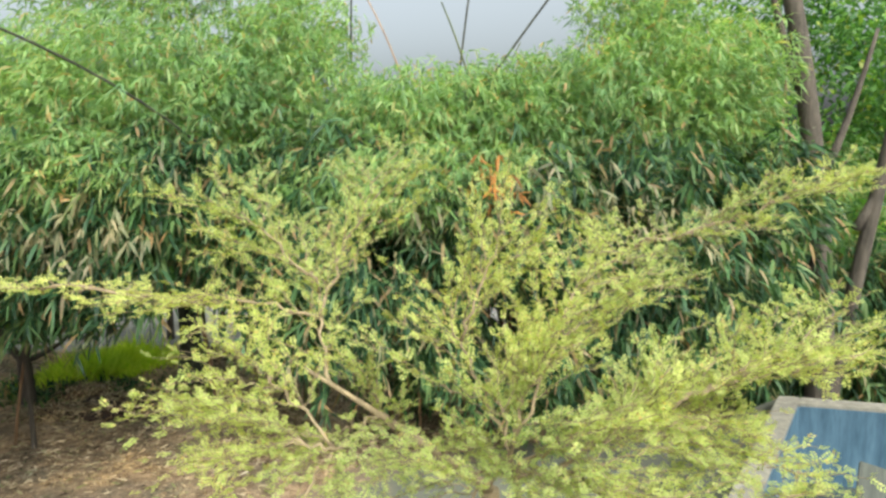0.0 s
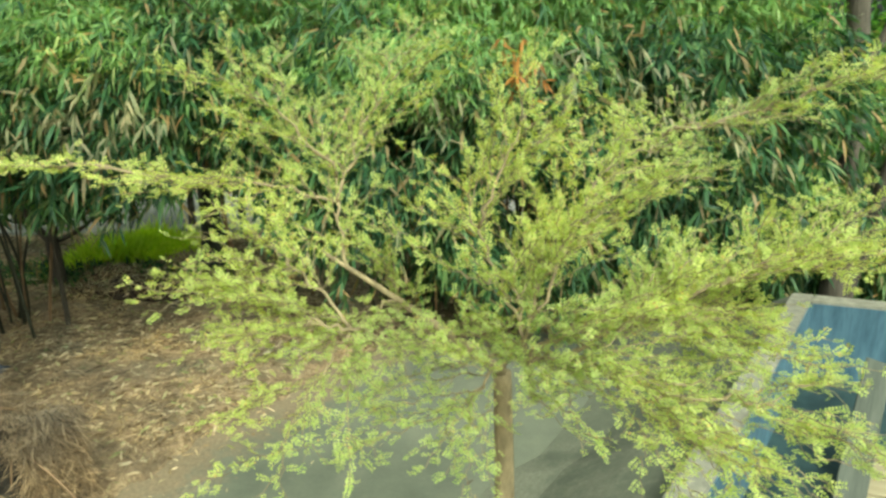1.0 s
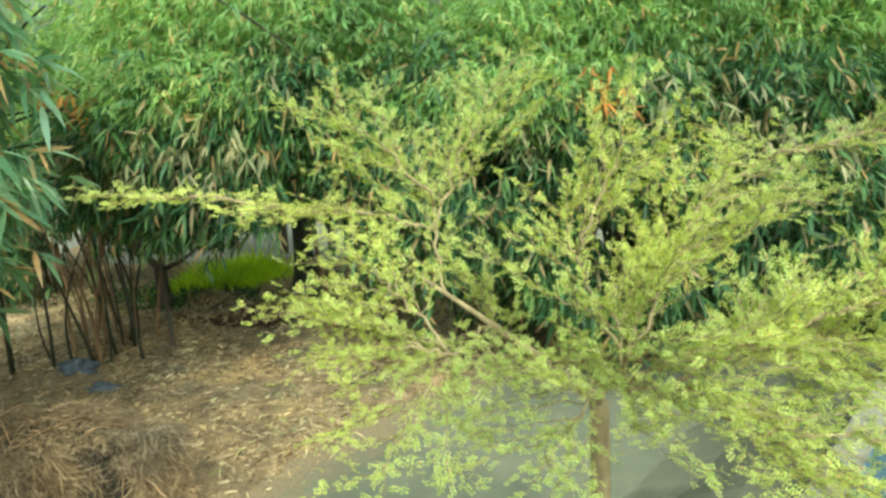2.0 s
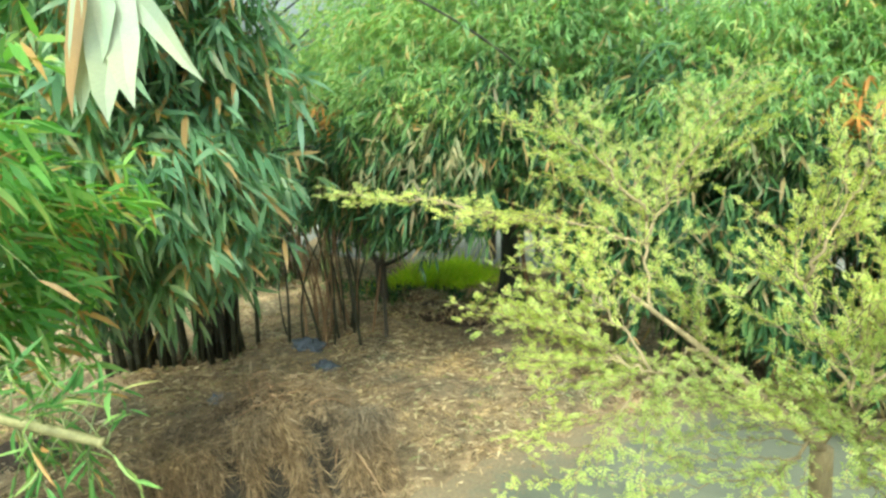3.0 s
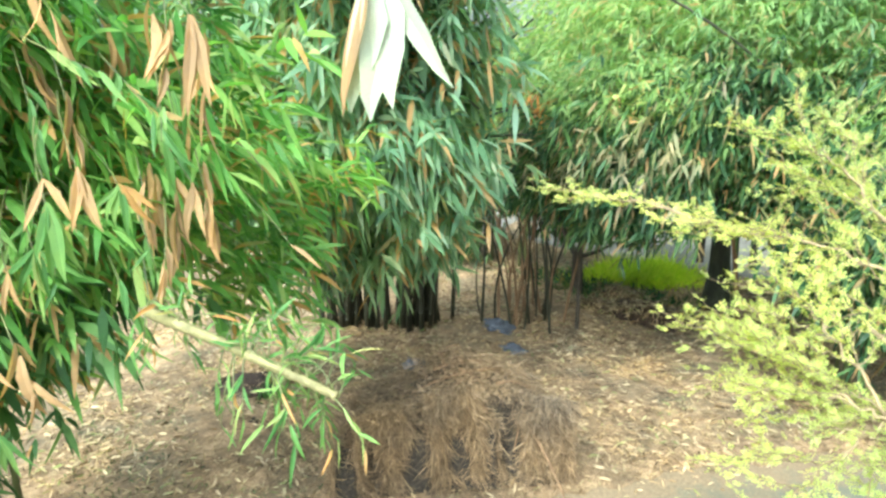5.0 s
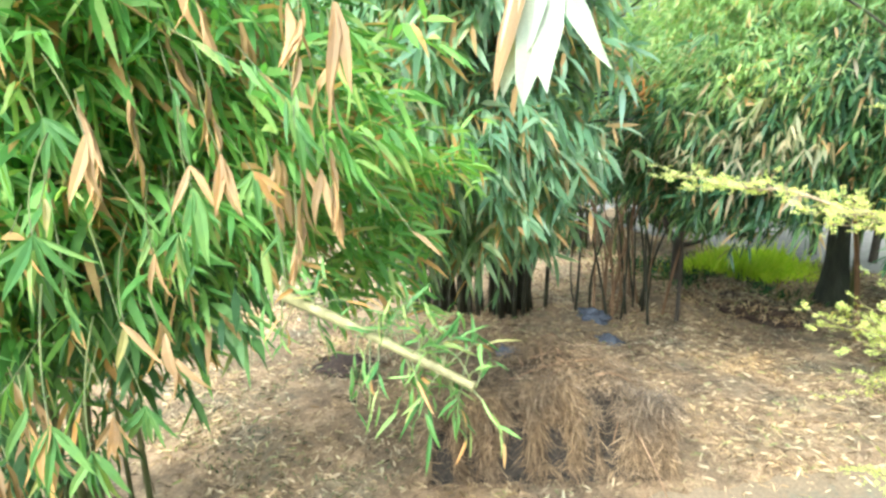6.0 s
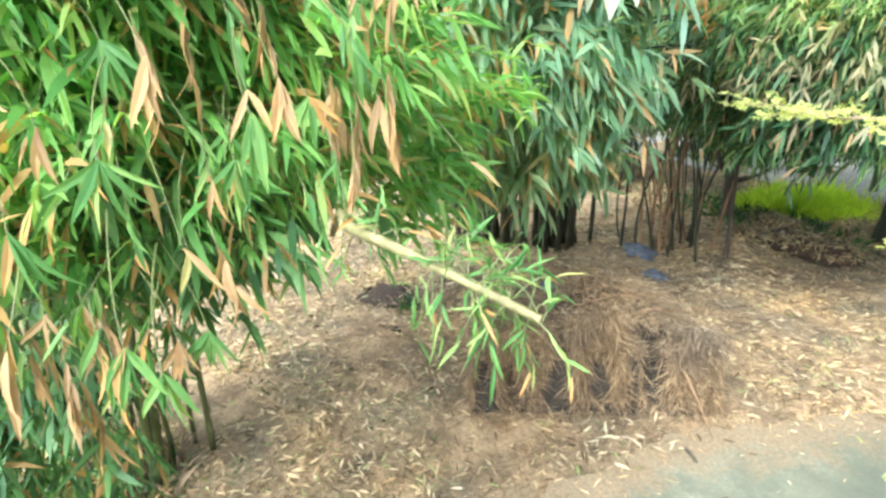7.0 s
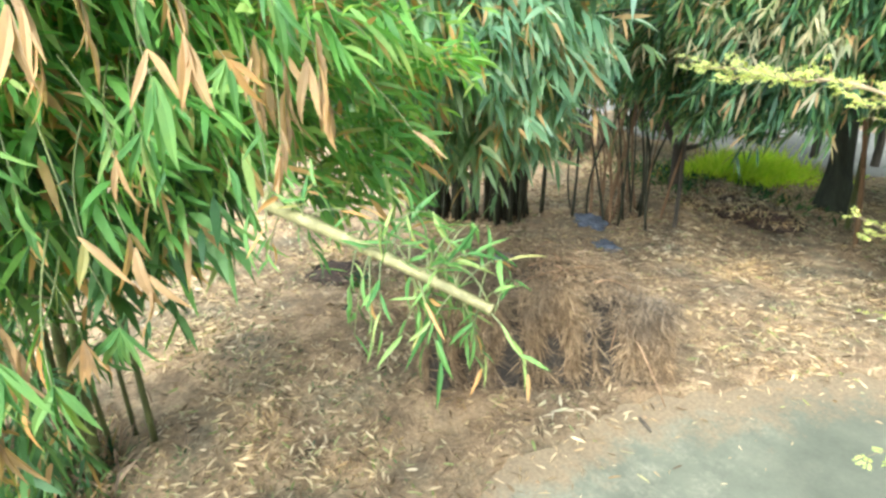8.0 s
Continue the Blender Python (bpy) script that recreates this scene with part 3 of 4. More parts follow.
def build_near_clump():
    at = (-5.0, 0.6, 0)
    r = random.Random(21)
    h = thing("bamboo_clump", at, "bright green bamboo clump, dense fresh leaves among dead tan ones", "bamboo", "bamboo clumps")
    for i in range(22):
        x, y = r.uniform(-0.9, 0.2), r.uniform(-1.3, 0.1)
        tip = (r.uniform(1.4, 2.9), r.uniform(-1.0, 1.0), r.uniform(3.2, 5.0))
        culm(h, (x, y, -0.1), (x + r.uniform(-0.1, 0.3), y + r.uniform(-0.2, 0.2), r.uniform(2.6, 4.2)), tip, r.uniform(0.022, 0.04), 0.007, M_CULM)
    for a, m in (((-0.09, 0.23), 0.03), ((-0.3, 0.12), 0.022)):
        culm(h, (a[0], a[1], -0.05), (a[0] + 0.1, a[1], 1.4), (a[0] - 0.1, a[1] - 0.05, 3.2), m, 0.012, M_CULM)
    # Last blob: unseen upper crown, added to cast shade on the ground behind.
    blobs = [(-2.9, 0.5, 3.5, 0.7, 0.8, 0.75, 2100), (-2.9, 1.3, 3.6, 0.6, 0.5, 0.6, 900), (-2.6, -0.15, 3.0, 0.6, 0.4, 0.6, 220),
             (-3.0, 0.4, 4.4, 0.9, 1.0, 0.6, 600), (-3.7, 0.7, 3.4, 0.9, 0.8, 0.8, 650), (-3.4, 1.4, 3.1, 0.5, 0.5, 0.6, 600), (-3.6, 2.0, 2.75, 0.55, 0.4, 0.35, 420), (-3.9, 2.6, 3.2, 0.5, 0.4, 0.4, 300), (-5.3, 0.1, 4.3, 1.3, 1.0, 0.9, 1300)]
    crown(h, sprays(in_blobs(blobs, -0.12, 2.6, 0.13), (-4.4, 0.4, 3.4), 0.205, 0.15, 6, 0.45), M_NEAR)
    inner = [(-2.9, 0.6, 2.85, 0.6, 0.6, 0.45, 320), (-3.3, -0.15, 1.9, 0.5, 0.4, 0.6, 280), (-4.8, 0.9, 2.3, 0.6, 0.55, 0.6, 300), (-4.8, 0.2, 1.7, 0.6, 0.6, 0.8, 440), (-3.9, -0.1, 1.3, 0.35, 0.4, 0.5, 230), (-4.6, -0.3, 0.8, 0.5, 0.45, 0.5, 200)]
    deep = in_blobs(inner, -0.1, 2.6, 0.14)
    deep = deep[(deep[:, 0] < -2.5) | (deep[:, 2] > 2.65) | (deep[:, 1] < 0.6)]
    crown(h, sprays(deep, (-5.0, 0.6, 2.0), 0.2, 0.16, 6, 0.8), M_INNER, "lower_crown", "lower leaves, the clump's inner shade put into their dark green")
    tv, tq, off = [], [], 0
    for q in in_blobs([(x, y, z, rx, ry, rz, 16) for x, y, z, rx, ry, rz, k in blobs], -0.5, 2.6):
        d = unit(np.array((r.uniform(0.1, 1.0), r.uniform(-0.9, 0.9), r.uniform(-0.3, 0.5))))
        reach = r.uniform(0.3, 0.75)
        v, f, c = tube_arrays(bend(q - d * reach * 0.6, q + np.array((0, 0, 0.08)), q + d * reach * 0.4 + np.array((0, 0, -0.1)), 7), np.linspace(0.005, 0.002, 7), 5)
        tv.append(v - np.array(at))
        tq.append(f + off)
        off += len(v)
    tw = part("twigs", to_mesh("twigs", np.concatenate(tv), [np.concatenate(tq)], M_CULM_PALE, True), M_CULM_PALE, h)
    tagged(tw, "thin pale side twigs", kind="stuff")
    return h


LEAF_MESHES = {}


def leaf_mesh(kind, material):
    """A single bamboo blade, folded along its rib, one metre long along +x."""
    if (kind, material.name) in LEAF_MESHES:
        return LEAF_MESHES[kind, material.name]
    prof = [(0.0, 0.012), (0.12, 0.045), (0.32, 0.075), (0.58, 0.066), (0.82, 0.034), (1.0, 0.0)]
    curl = (0.10, 0.28, 0.5, -0.08)[kind]
    bm = bmesh.new()
    rows = []
    for t, w in prof:
        z = -curl * t * t
        y0 = 0.03 * math.sin(t * 5 + kind)
        mid = bm.verts.new((t * (1 - 0.15 * abs(curl)), y0, z))
        if w > 0:
            rows.append((bm.verts.new((t * (1 - 0.15 * abs(curl)), y0 + w, z + w * 0.35)), mid, bm.verts.new((t * (1 - 0.15 * abs(curl)), y0 - w, z + w * 0.35))))
        else:
            rows.append((mid,))
    for a, b in zip(rows[:-1], rows[1:]):
        if len(b) == 3:
            bm.faces.new((a[0], a[1], b[1], b[0]))
            bm.faces.new((a[1], a[2], b[2], b[1]))
        else:
            bm.faces.new((a[0], a[1], b[0]))
            bm.faces.new((a[1], a[2], b[0]))
    me = bpy.data.meshes.new("leaf")
    bm.to_mesh(me)
    bm.free()
    me.materials.append(material)
    LEAF_MESHES[kind, material.name] = me
    return me


def single_leaf(parent, place, way, size, roll, material, kind, wide=1.0, twig=None):
    ob = new("leaf", leaf_mesh(kind, material))
    ob.parent = twig or parent
    q = Vector(way).normalized().to_track_quat("X", "Z").to_matrix().to_4x4()
    ob.matrix_basis = Matrix.Translation(Vector(place) - parent.location) @ q @ Matrix.Rotation(roll, 4, "X") @ Matrix.Diagonal((size, size * wide, size, 1))
    return ob


def facing_leaf(parent, place, way, size, roll, material, kind, wide, twig=None):
    """A blade whose broad side is turned to the open yard."""
    ob = single_leaf(parent, place, way, size, roll, material, kind, wide, twig)
    along = Vector(way).normalized()
    across = Vector((0.83, -0.52, 0.15)).cross(along).normalized()
    turn = Matrix((along, across, along.cross(across))).transposed().to_4x4()
    ob.matrix_basis = Matrix.Translation(Vector(place) - parent.location) @ turn @ Matrix.Rotation(roll, 4, "X") @ Matrix.Diagonal((size, size * wide, size, 1))
    return ob


def build_hanging_fans(clump):
    """Fans of blades on drooping twigs at the front of the fresh clump: place, blades, size, spread."""
    r = random.Random(41)
    dry = [((-1.86, 1.13, 3.3), 2, 0.2, 0.24), ((-1.73, 0.78, 3.39), 4, 0.24, 0.16), ((-1.79, 0.71, 3.36), 2, 0.17, 0.5), ((-1.78, 1.42, 3.06), 1, 0.15, 0.9), ((-1.93, 0.43, 2.62), 5, 0.15, 0.5),
           ((-1.63, 0.45, 3.47), 2, 0.2, 0.15), ((-1.35, 0.97, 3.75), 3, 0.24, 0.12), ((-1.95, 0.2, 3.3), 3, 0.17, 0.2), ((-1.74, 0.47, 2.97), 1, 0.18, 0.7), ((-2.0, 0.62, 3.08), 2, 0.16, 0.25), ((-2.05, 0.1, 2.75), 3, 0.15, 0.6)]
    green = [((-1.92, 0.52, 2.63), 6, 0.19, 0.7), ((-1.38, 0.27, 2.9), 6, 0.17, 0.6), ((-1.5, 0.34, 2.75), 6, 0.17, 0.6), ((-1.97, 0.69, 3.14), 6, 0.17, 0.8), ((-1.75, 0.7, 3.3), 5, 0.22, 0.4),
             ((-1.59, 0.31, 3.26), 6, 0.19, 0.9), ((-2.0, 0.95, 3.3), 6, 0.17, 0.9), ((-1.7, 0.1, 3.1), 6, 0.2, 0.8), ((-2.1, 0.4, 3.5), 6, 0.19, 0.9), ((-1.74, 0.48, 2.96), 2, 0.16, 0.4)]
    for rows, material in ((dry, M_DRY_ONE), (green, M_NEAR_ONE)):
        for place, count, size, spread in rows:
            p = Vector(place)
            path = bend(p + Vector((-0.4, r.uniform(-0.1, 0.1), 0.2)), p + Vector((-0.15, 0, 0.1)), p, 8) - np.array(clump.location)
            twig = tube("twig", path, np.linspace(0.0032, 0.0014, 8), M_CULM, clump, 5)
            for k in range(count):
                a = (k / max(1, count - 1) * 2 - 1) * spread + r.gauss(0, 0.08) if count > 1 else spread
                way = Vector((0.53 * math.sin(a), 0.85 * math.sin(a), -math.cos(a))) + Vector((0.12, -0.07, 0))
                facing_leaf(clump, p, way, size * r.uniform(0.75, 1.05), r.gauss(0, 0.35), material, r.randrange(2), r.uniform(0.75, 1.15), twig)


def build_near_leaves(clump):
    """The blades that hang closest, one by one."""
    r = random.Random(5)
    for i in range(72):
        dry = r.random() < 0.42
        y = r.uniform(-0.45, 1.25)
        z = r.uniform(2.3 + 0.75 * max(0.0, y - 0.1), 3.9)
        base = Vector((r.uniform(-2.45, -1.8) - 0.1 * abs(z - 3.2), y, z))
        spread = 0.25 if dry else 0.5
        out = Vector((r.uniform(0.1, 0.8) * (0.3 if dry else 1), r.uniform(-0.6, 0.6) * (0.3 if dry else 1), -r.uniform(0.3, 1.1))).normalized()
        tip = base + out * 0.12
        path = bend(base - out * 0.1 + Vector((-0.05, 0, 0.02)), base, tip, 5) - np.array(clump.location)
        twig = tube("twig", path, np.linspace(0.0028, 0.0014, 5), M_CULM, clump, 5)
        for k in range(r.choice((3, 4, 5, 6)) if dry else r.choice((4, 5, 6))):
            w = out + Vector((r.gauss(0, spread), r.gauss(0, spread), r.gauss(-0.35, 0.3)))
            single_leaf(clump, tip - out * 0.04 * k, w, r.uniform(0.12, 0.22) if dry else r.uniform(0.1, 0.185), r.uniform(-1.2, 1.2), M_DRY_ONE if dry else M_NEAR_ONE, r.randrange(3), r.uniform(0.8, 1.2), twig)


def build_broken_culm():
    at = (-3.2, 1.43, 2.4)
    elbow, tip = Vector((-1.545, 0.86, 3.01)), Vector((-0.98, 1.08, 2.89))
    t = thing("bamboo_branch", at, "pale yellow-green bamboo culm with sprays of fresh leaves", "bamboo branch")
    culm(t, (0, 0, 0), local(at, (-2.3, 1.15, 2.85)), local(at, elbow), 0.018, 0.0165, M_CULM_PALE, 0.2)
    culm(t, local(at, elbow - Vector((0.02, 0.0, 0.004))), local(at, (elbow + tip) / 2 + Vector((0, 0, 0.012))), local(at, tip), 0.0165, 0.011, M_CULM_PALE, 0.11)
    r = random.Random(9)
    for i in range(66):
        s = r.uniform(0.3, 1.0) ** 0.7 if i > 13 else r.uniform(-0.08, 0.2)
        p = elbow + (tip - elbow) * s + Vector((0, 0, 0.02 * s * (1 - s)))
        up = r.random() < 0.62
        d = Vector((r.uniform(-0.6, 0.5), r.uniform(-0.35, 0.9), r.uniform(0.25, 0.9) if up else -r.uniform(0.15, 0.9))).normalized()
        reach = r.uniform(0.05, 0.19)
        path = bend(p, p + d * reach * 0.6 + Vector((0, 0, 0.03)), p + d * reach + Vector((0, 0, -0.03)), 6)
        twig = tube("twig", path - np.array(at), np.linspace(0.0022, 0.001, 6), M_CULM, t, 5)
        for k in range(r.choice((3, 4, 5))):
            q = Vector(path[5 - min(k, 3)])
            w = d * 0.7 + Vector((r.gauss(0, 0.55), r.gauss(0, 0.55), r.gauss(-0.3, 0.4)))
            single_leaf(t, q, w, r.uniform(0.04, 0.1), r.uniform(-1.3, 1.3), M_NEAR_ONE, r.randrange(3), r.uniform(0.65, 1.0), twig)


def build_hanging_spray():
    """The pale leaf spray that hangs close overhead."""
    at = (-2.9, 0.9, 4.5)
    t = thing("bamboo_branch", at, "thin drooping bamboo twig with large leaves, sun glare in their pale colour", "bamboo branch")
    tip = Vector((-0.83, 1.1, 3.79))
    tube("twig", bend((0, 0, 0), local(at, (-1.4, 1.0, 4.5)), local(at, tip), 12), np.linspace(0.008, 0.0025, 12), M_CULM_PALE, t, 6)
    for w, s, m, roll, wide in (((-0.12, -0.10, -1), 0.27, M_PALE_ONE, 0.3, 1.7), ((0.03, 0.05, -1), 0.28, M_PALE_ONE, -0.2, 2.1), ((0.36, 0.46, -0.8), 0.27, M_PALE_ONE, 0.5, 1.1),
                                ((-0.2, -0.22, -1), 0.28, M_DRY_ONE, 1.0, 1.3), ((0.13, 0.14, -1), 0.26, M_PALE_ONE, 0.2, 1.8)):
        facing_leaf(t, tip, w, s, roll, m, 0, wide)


def build_thin_culms():
    """A small stand of thin bare canes."""
    at = (-6.3, 7.9, 0)
    r = random.Random(4)
    h = thing("cane_stand", at, "small stand of thin bare brown bamboo canes", "bamboo")
    for i in range(28):
        x, y = r.gauss(0, 0.3), r.gauss(0, 0.38)
        top = r.uniform(1.9, 2.8)
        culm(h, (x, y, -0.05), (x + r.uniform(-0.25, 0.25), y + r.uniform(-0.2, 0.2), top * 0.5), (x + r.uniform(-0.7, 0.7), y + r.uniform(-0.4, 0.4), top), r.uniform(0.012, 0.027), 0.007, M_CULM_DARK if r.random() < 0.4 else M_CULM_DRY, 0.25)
    blobs = [(-6.3, 7.8, 2.5, 0.9, 0.8, 0.5, 500), (-5.6, 8.2, 2.5, 0.8, 0.7, 0.5, 400)]
    crown(h, sprays(in_blobs(blobs), at, 0.2, 0.13), M_HEDGE)


# ---------------- trees ----------------
def broadleaves(points, size, centre):
    n = len(points)
    way = unit(points - np.array(centre) + rng.normal(size=(n, 3)) * np.linalg.norm(points - np.array(centre), axis=1, keepdims=True) * 0.8)
    way[:, 2] -= 0.4
    length = size * rng.uniform(0.7, 1.3, n)
    return blades(points, way, length, length * rng.uniform(0.32, 0.45, n), rng.uniform(0, 0.3, n))


def tree(name, at, label, trunk, limbs, blobs, leaf, material, group="", bark=M_BARK):
    t = thing(name, at, label, "tree", group)
    path, radii = trunk
    n = 14
    tube("trunk", bend(*path, n), np.interp(np.linspace(0, 1, n), np.linspace(0, 1, len(radii)), radii), bark, t, 12)
    for a, b, c, r0 in limbs:
        tube("limb", bend(a, b, c, 10), np.linspace(r0, r0 * 0.35, 10), bark, t, 8)
    pts = in_blobs(blobs, -0.2, 2.4)
    crown(t, broadleaves(pts, leaf, (at[0], at[1], at[2] + 3)), material)
    return t


def build_trees():
    tree("tree", (4.45, 8.1, 0), "tall tree with a grey-brown leaning trunk and dark leaves",
         (((0, 0, -0.1), (0.12, -0.05, 2.9), (-0.75, 0.2, 6.6)), (0.17, 0.13, 0.11, 0.085)),
         [((-0.1, 0.03, 3.2), (0.15, 0.05, 3.6), (0.5, 0.1, 4.9), 0.06), ((-0.2, 0.06, 3.9), (-0.62, 0.1, 4.8), (-0.85, 0.2, 6.2), 0.06)],
         [(4.6, 10.0, 5.2, 1.2, 1.2, 1.0, 3600), (5.9, 10.2, 5.0, 1.2, 1.2, 1.3, 4000), (6.4, 10.4, 3.2, 1.1, 1.0, 1.2, 3200), (3.9, 9.6, 4.4, 0.9, 0.8, 0.9, 1800), (3.1, 9.4, 5.2, 0.9, 0.7, 0.7, 1200), (5.3, 8.6, 4.2, 0.7, 0.5, 0.9, 700)], 0.12, M_TREE)
    tree("tree", (4.75, 8.5, 0), "tree with a slim brown trunk beside the concrete tank",
         (((0, 0, -0.1), (0.1, -0.3, 2.0), (0.9, -0.1, 5.5)), (0.12, 0.09, 0.08, 0.06)),
         [((0.15, -0.2, 2.6), (0.6, -0.2, 3.4), (1.1, 0.1, 4.4), 0.06)],
         [(6.8, 9.8, 4.2, 1.1, 1.1, 1.2, 3600), (7.2, 10.4, 2.2, 1.2, 1.0, 1.0, 2600), (5.4, 8.9, 2.6, 0.6, 0.4, 0.6, 500)], 0.12, M_TREE)
    tree("tree", (-4.35, 10.7, 0), "tree with a dark trunk flaring out at its foot",
         (((0, 0, -0.1), (0.0, 0.0, 1.2), (-0.3, 0.3, 4.2)), (0.31, 0.17, 0.14, 0.12, 0.1)),
         [((-0.1, 0.05, 1.9), (0.5, 0.1, 2.3), (1.0, 0.2, 2.9), 0.08)],
         [(-4.5, 10.9, 3.1, 1.7, 1.2, 1.0, 4200), (-3.0, 11.4, 2.7, 1.2, 1.0, 0.8, 2400), (-2.0, 10.8, 2.0, 1.2, 0.9, 0.9, 2400), (-5.2, 12.2, 1.5, 1.0, 0.5, 0.5, 1600), (-3.8, 12.0, 1.5, 1.0, 0.5, 0.5, 1500), (-6.6, 12.6, 1.6, 0.9, 0.5, 0.5, 1300)], 0.13, M_TREE, bark=M_BARK_DARK)
    tree("tree", (-6.4, 9.55, 0), "small forked tree with a short trunk",
         (((0, 0, -0.1), (0.02, 0, 0.4), (0.0, 0, 0.85)), (0.12, 0.1, 0.09)),
         [((0, 0, 0.75), (-0.25, -0.1, 1.0), (-0.4, -0.2, 1.9), 0.07), ((0, 0, 0.7), (0.1, 0.1, 1.1), (0.15, 0.1, 2.2), 0.07), ((0, 0, 0.72), (0.35, 0.15, 0.8), (0.65, 0.25, 1.1), 0.05)],
         [(-6.4, 9.6, 2.2, 1.0, 0.9, 0.6, 2200), (-5.4, 9.8, 2.1, 0.8, 0.8, 0.5, 1500), (-7.2, 10.8, 1.3, 0.6, 0.4, 0.7, 1100)], 0.12, M_TREE)
    tree("sapling", (-5.33, 8.1, 0), "thin upright sapling with a bare lower stem",
         (((0, 0, -0.05), (0.04, 0, 1.2), (-0.1, 0.1, 2.7)), (0.035, 0.028, 0.022, 0.012)),
         [((0.0, 0.02, 1.7), (0.15, 0.05, 1.9), (0.3, 0.1, 2.3), 0.012)],
         [(-5.2, 8.0, 2.4, 0.6, 0.5, 0.5, 700)], 0.1, M_TREE)
    for x, y in ((-5.9, 13.2), (-7.4, 13.6), (-4.9, 13.4)):
        tree("sapling", (x, y, 0), "slim young tree at the roadside", (((0, 0, -0.1), (0.05, 0, 1.0), (0, 0.1, 2.6)), (0.08, 0.06, 0.05)), [((0, 0, 1.4), (0.2, 0, 1.8), (0.4, 0.1, 2.3), 0.03)],
             [(x, y, 2.5, 1.1, 0.9, 0.7, 1600)], 0.14, M_TREE, "roadside trees")


def build_far_woods():
    blobs = []
    r = random.Random(31)
    for i in range(34):
        a = radians(-75 + 135 * i / 33)
        d = r.uniform(21, 27)
        blobs.append((-d * math.sin(a), d * math.cos(a), r.uniform(1.8, 3.4), 2.2, 2.2, r.uniform(2.2, 3.4), 1500))
    pts = in_blobs(blobs, -0.6, 0.7)
    pts = pts[pts[:, 2] > 0.1]
    v, f = broadleaves(pts, 0.42, (0, 22, -6))
    ob = part("far_woods", to_mesh("far_woods", v, f, M_TREE), M_TREE, None)
    tagged(ob, "distant belt of green trees and scrub", "woods", kind="stuff")


THORN_TIPS = [(-1.58, 2.6, 3.15), (-0.59, 2.66, 3.4), (-0.06, 3.0, 3.54), (0.37, 2.46, 3.36), (0.69, 2.65, 3.22), (0.91, 2.7, 3.27), (1.36, 2.52, 3.44), (1.36, 2.46, 3.04),
         (1.16, 2.3, 2.9), (1.06, 1.96, 2.59), (0.87, 1.94, 2.51), (0.58, 2.09, 2.71), (0.37, 2.17, 2.57), (-0.15, 2.17, 2.65), (-0.33, 2.0, 2.46), (-0.48, 2.2, 2.71),
         (-0.68, 2.3, 2.81), (-0.72, 2.46, 3.1), (-0.38, 2.83, 3.29), (0.18, 2.48, 3.1), (0.46, 2.33, 2.98), (0.77, 2.24, 2.91),
              (-0.1, 2.5, 2.85), (0.1, 2.2, 2.72), (0.62, 2.4, 3.02), (0.95, 2.35, 2.78), (-0.45, 2.3, 2.98), (0.3, 2.3, 2.92), (1.05, 2.2, 2.68), (0.7, 2.05, 2.6), (0.1, 2.1, 2.5)]


def pinnate(base, way, up, length):
    """Feathery leaves: five pairs of small leaflets on each, one diamond a leaflet."""
    n = len(base)
    side = unit(np.cross(way, up))
    nor = np.cross(side, way)
    vs = []
    for i in range(5):
        t = (i + 0.8) / 5.2
        for sign in (-1, 1):
            leaf = (length * (0.36 - 0.14 * abs(t - 0.45)) * rng.uniform(0.8, 1.15, n))[:, None]
            d = unit(side * sign * 0.9 + way * 0.45 + nor * rng.normal(size=(n, 1)) * 0.25)
            b = base + way * (length * t)[:, None]
            e = np.cross(d, nor) * leaf * 0.24
            m = b + d * leaf * 0.5
            vs.append(np.stack([b, m + e, b + d * leaf, m - e], axis=1))
    v = np.stack(vs, axis=1).reshape(-1, 3)
    return v, [np.arange(len(v)).reshape(-1, 4)]


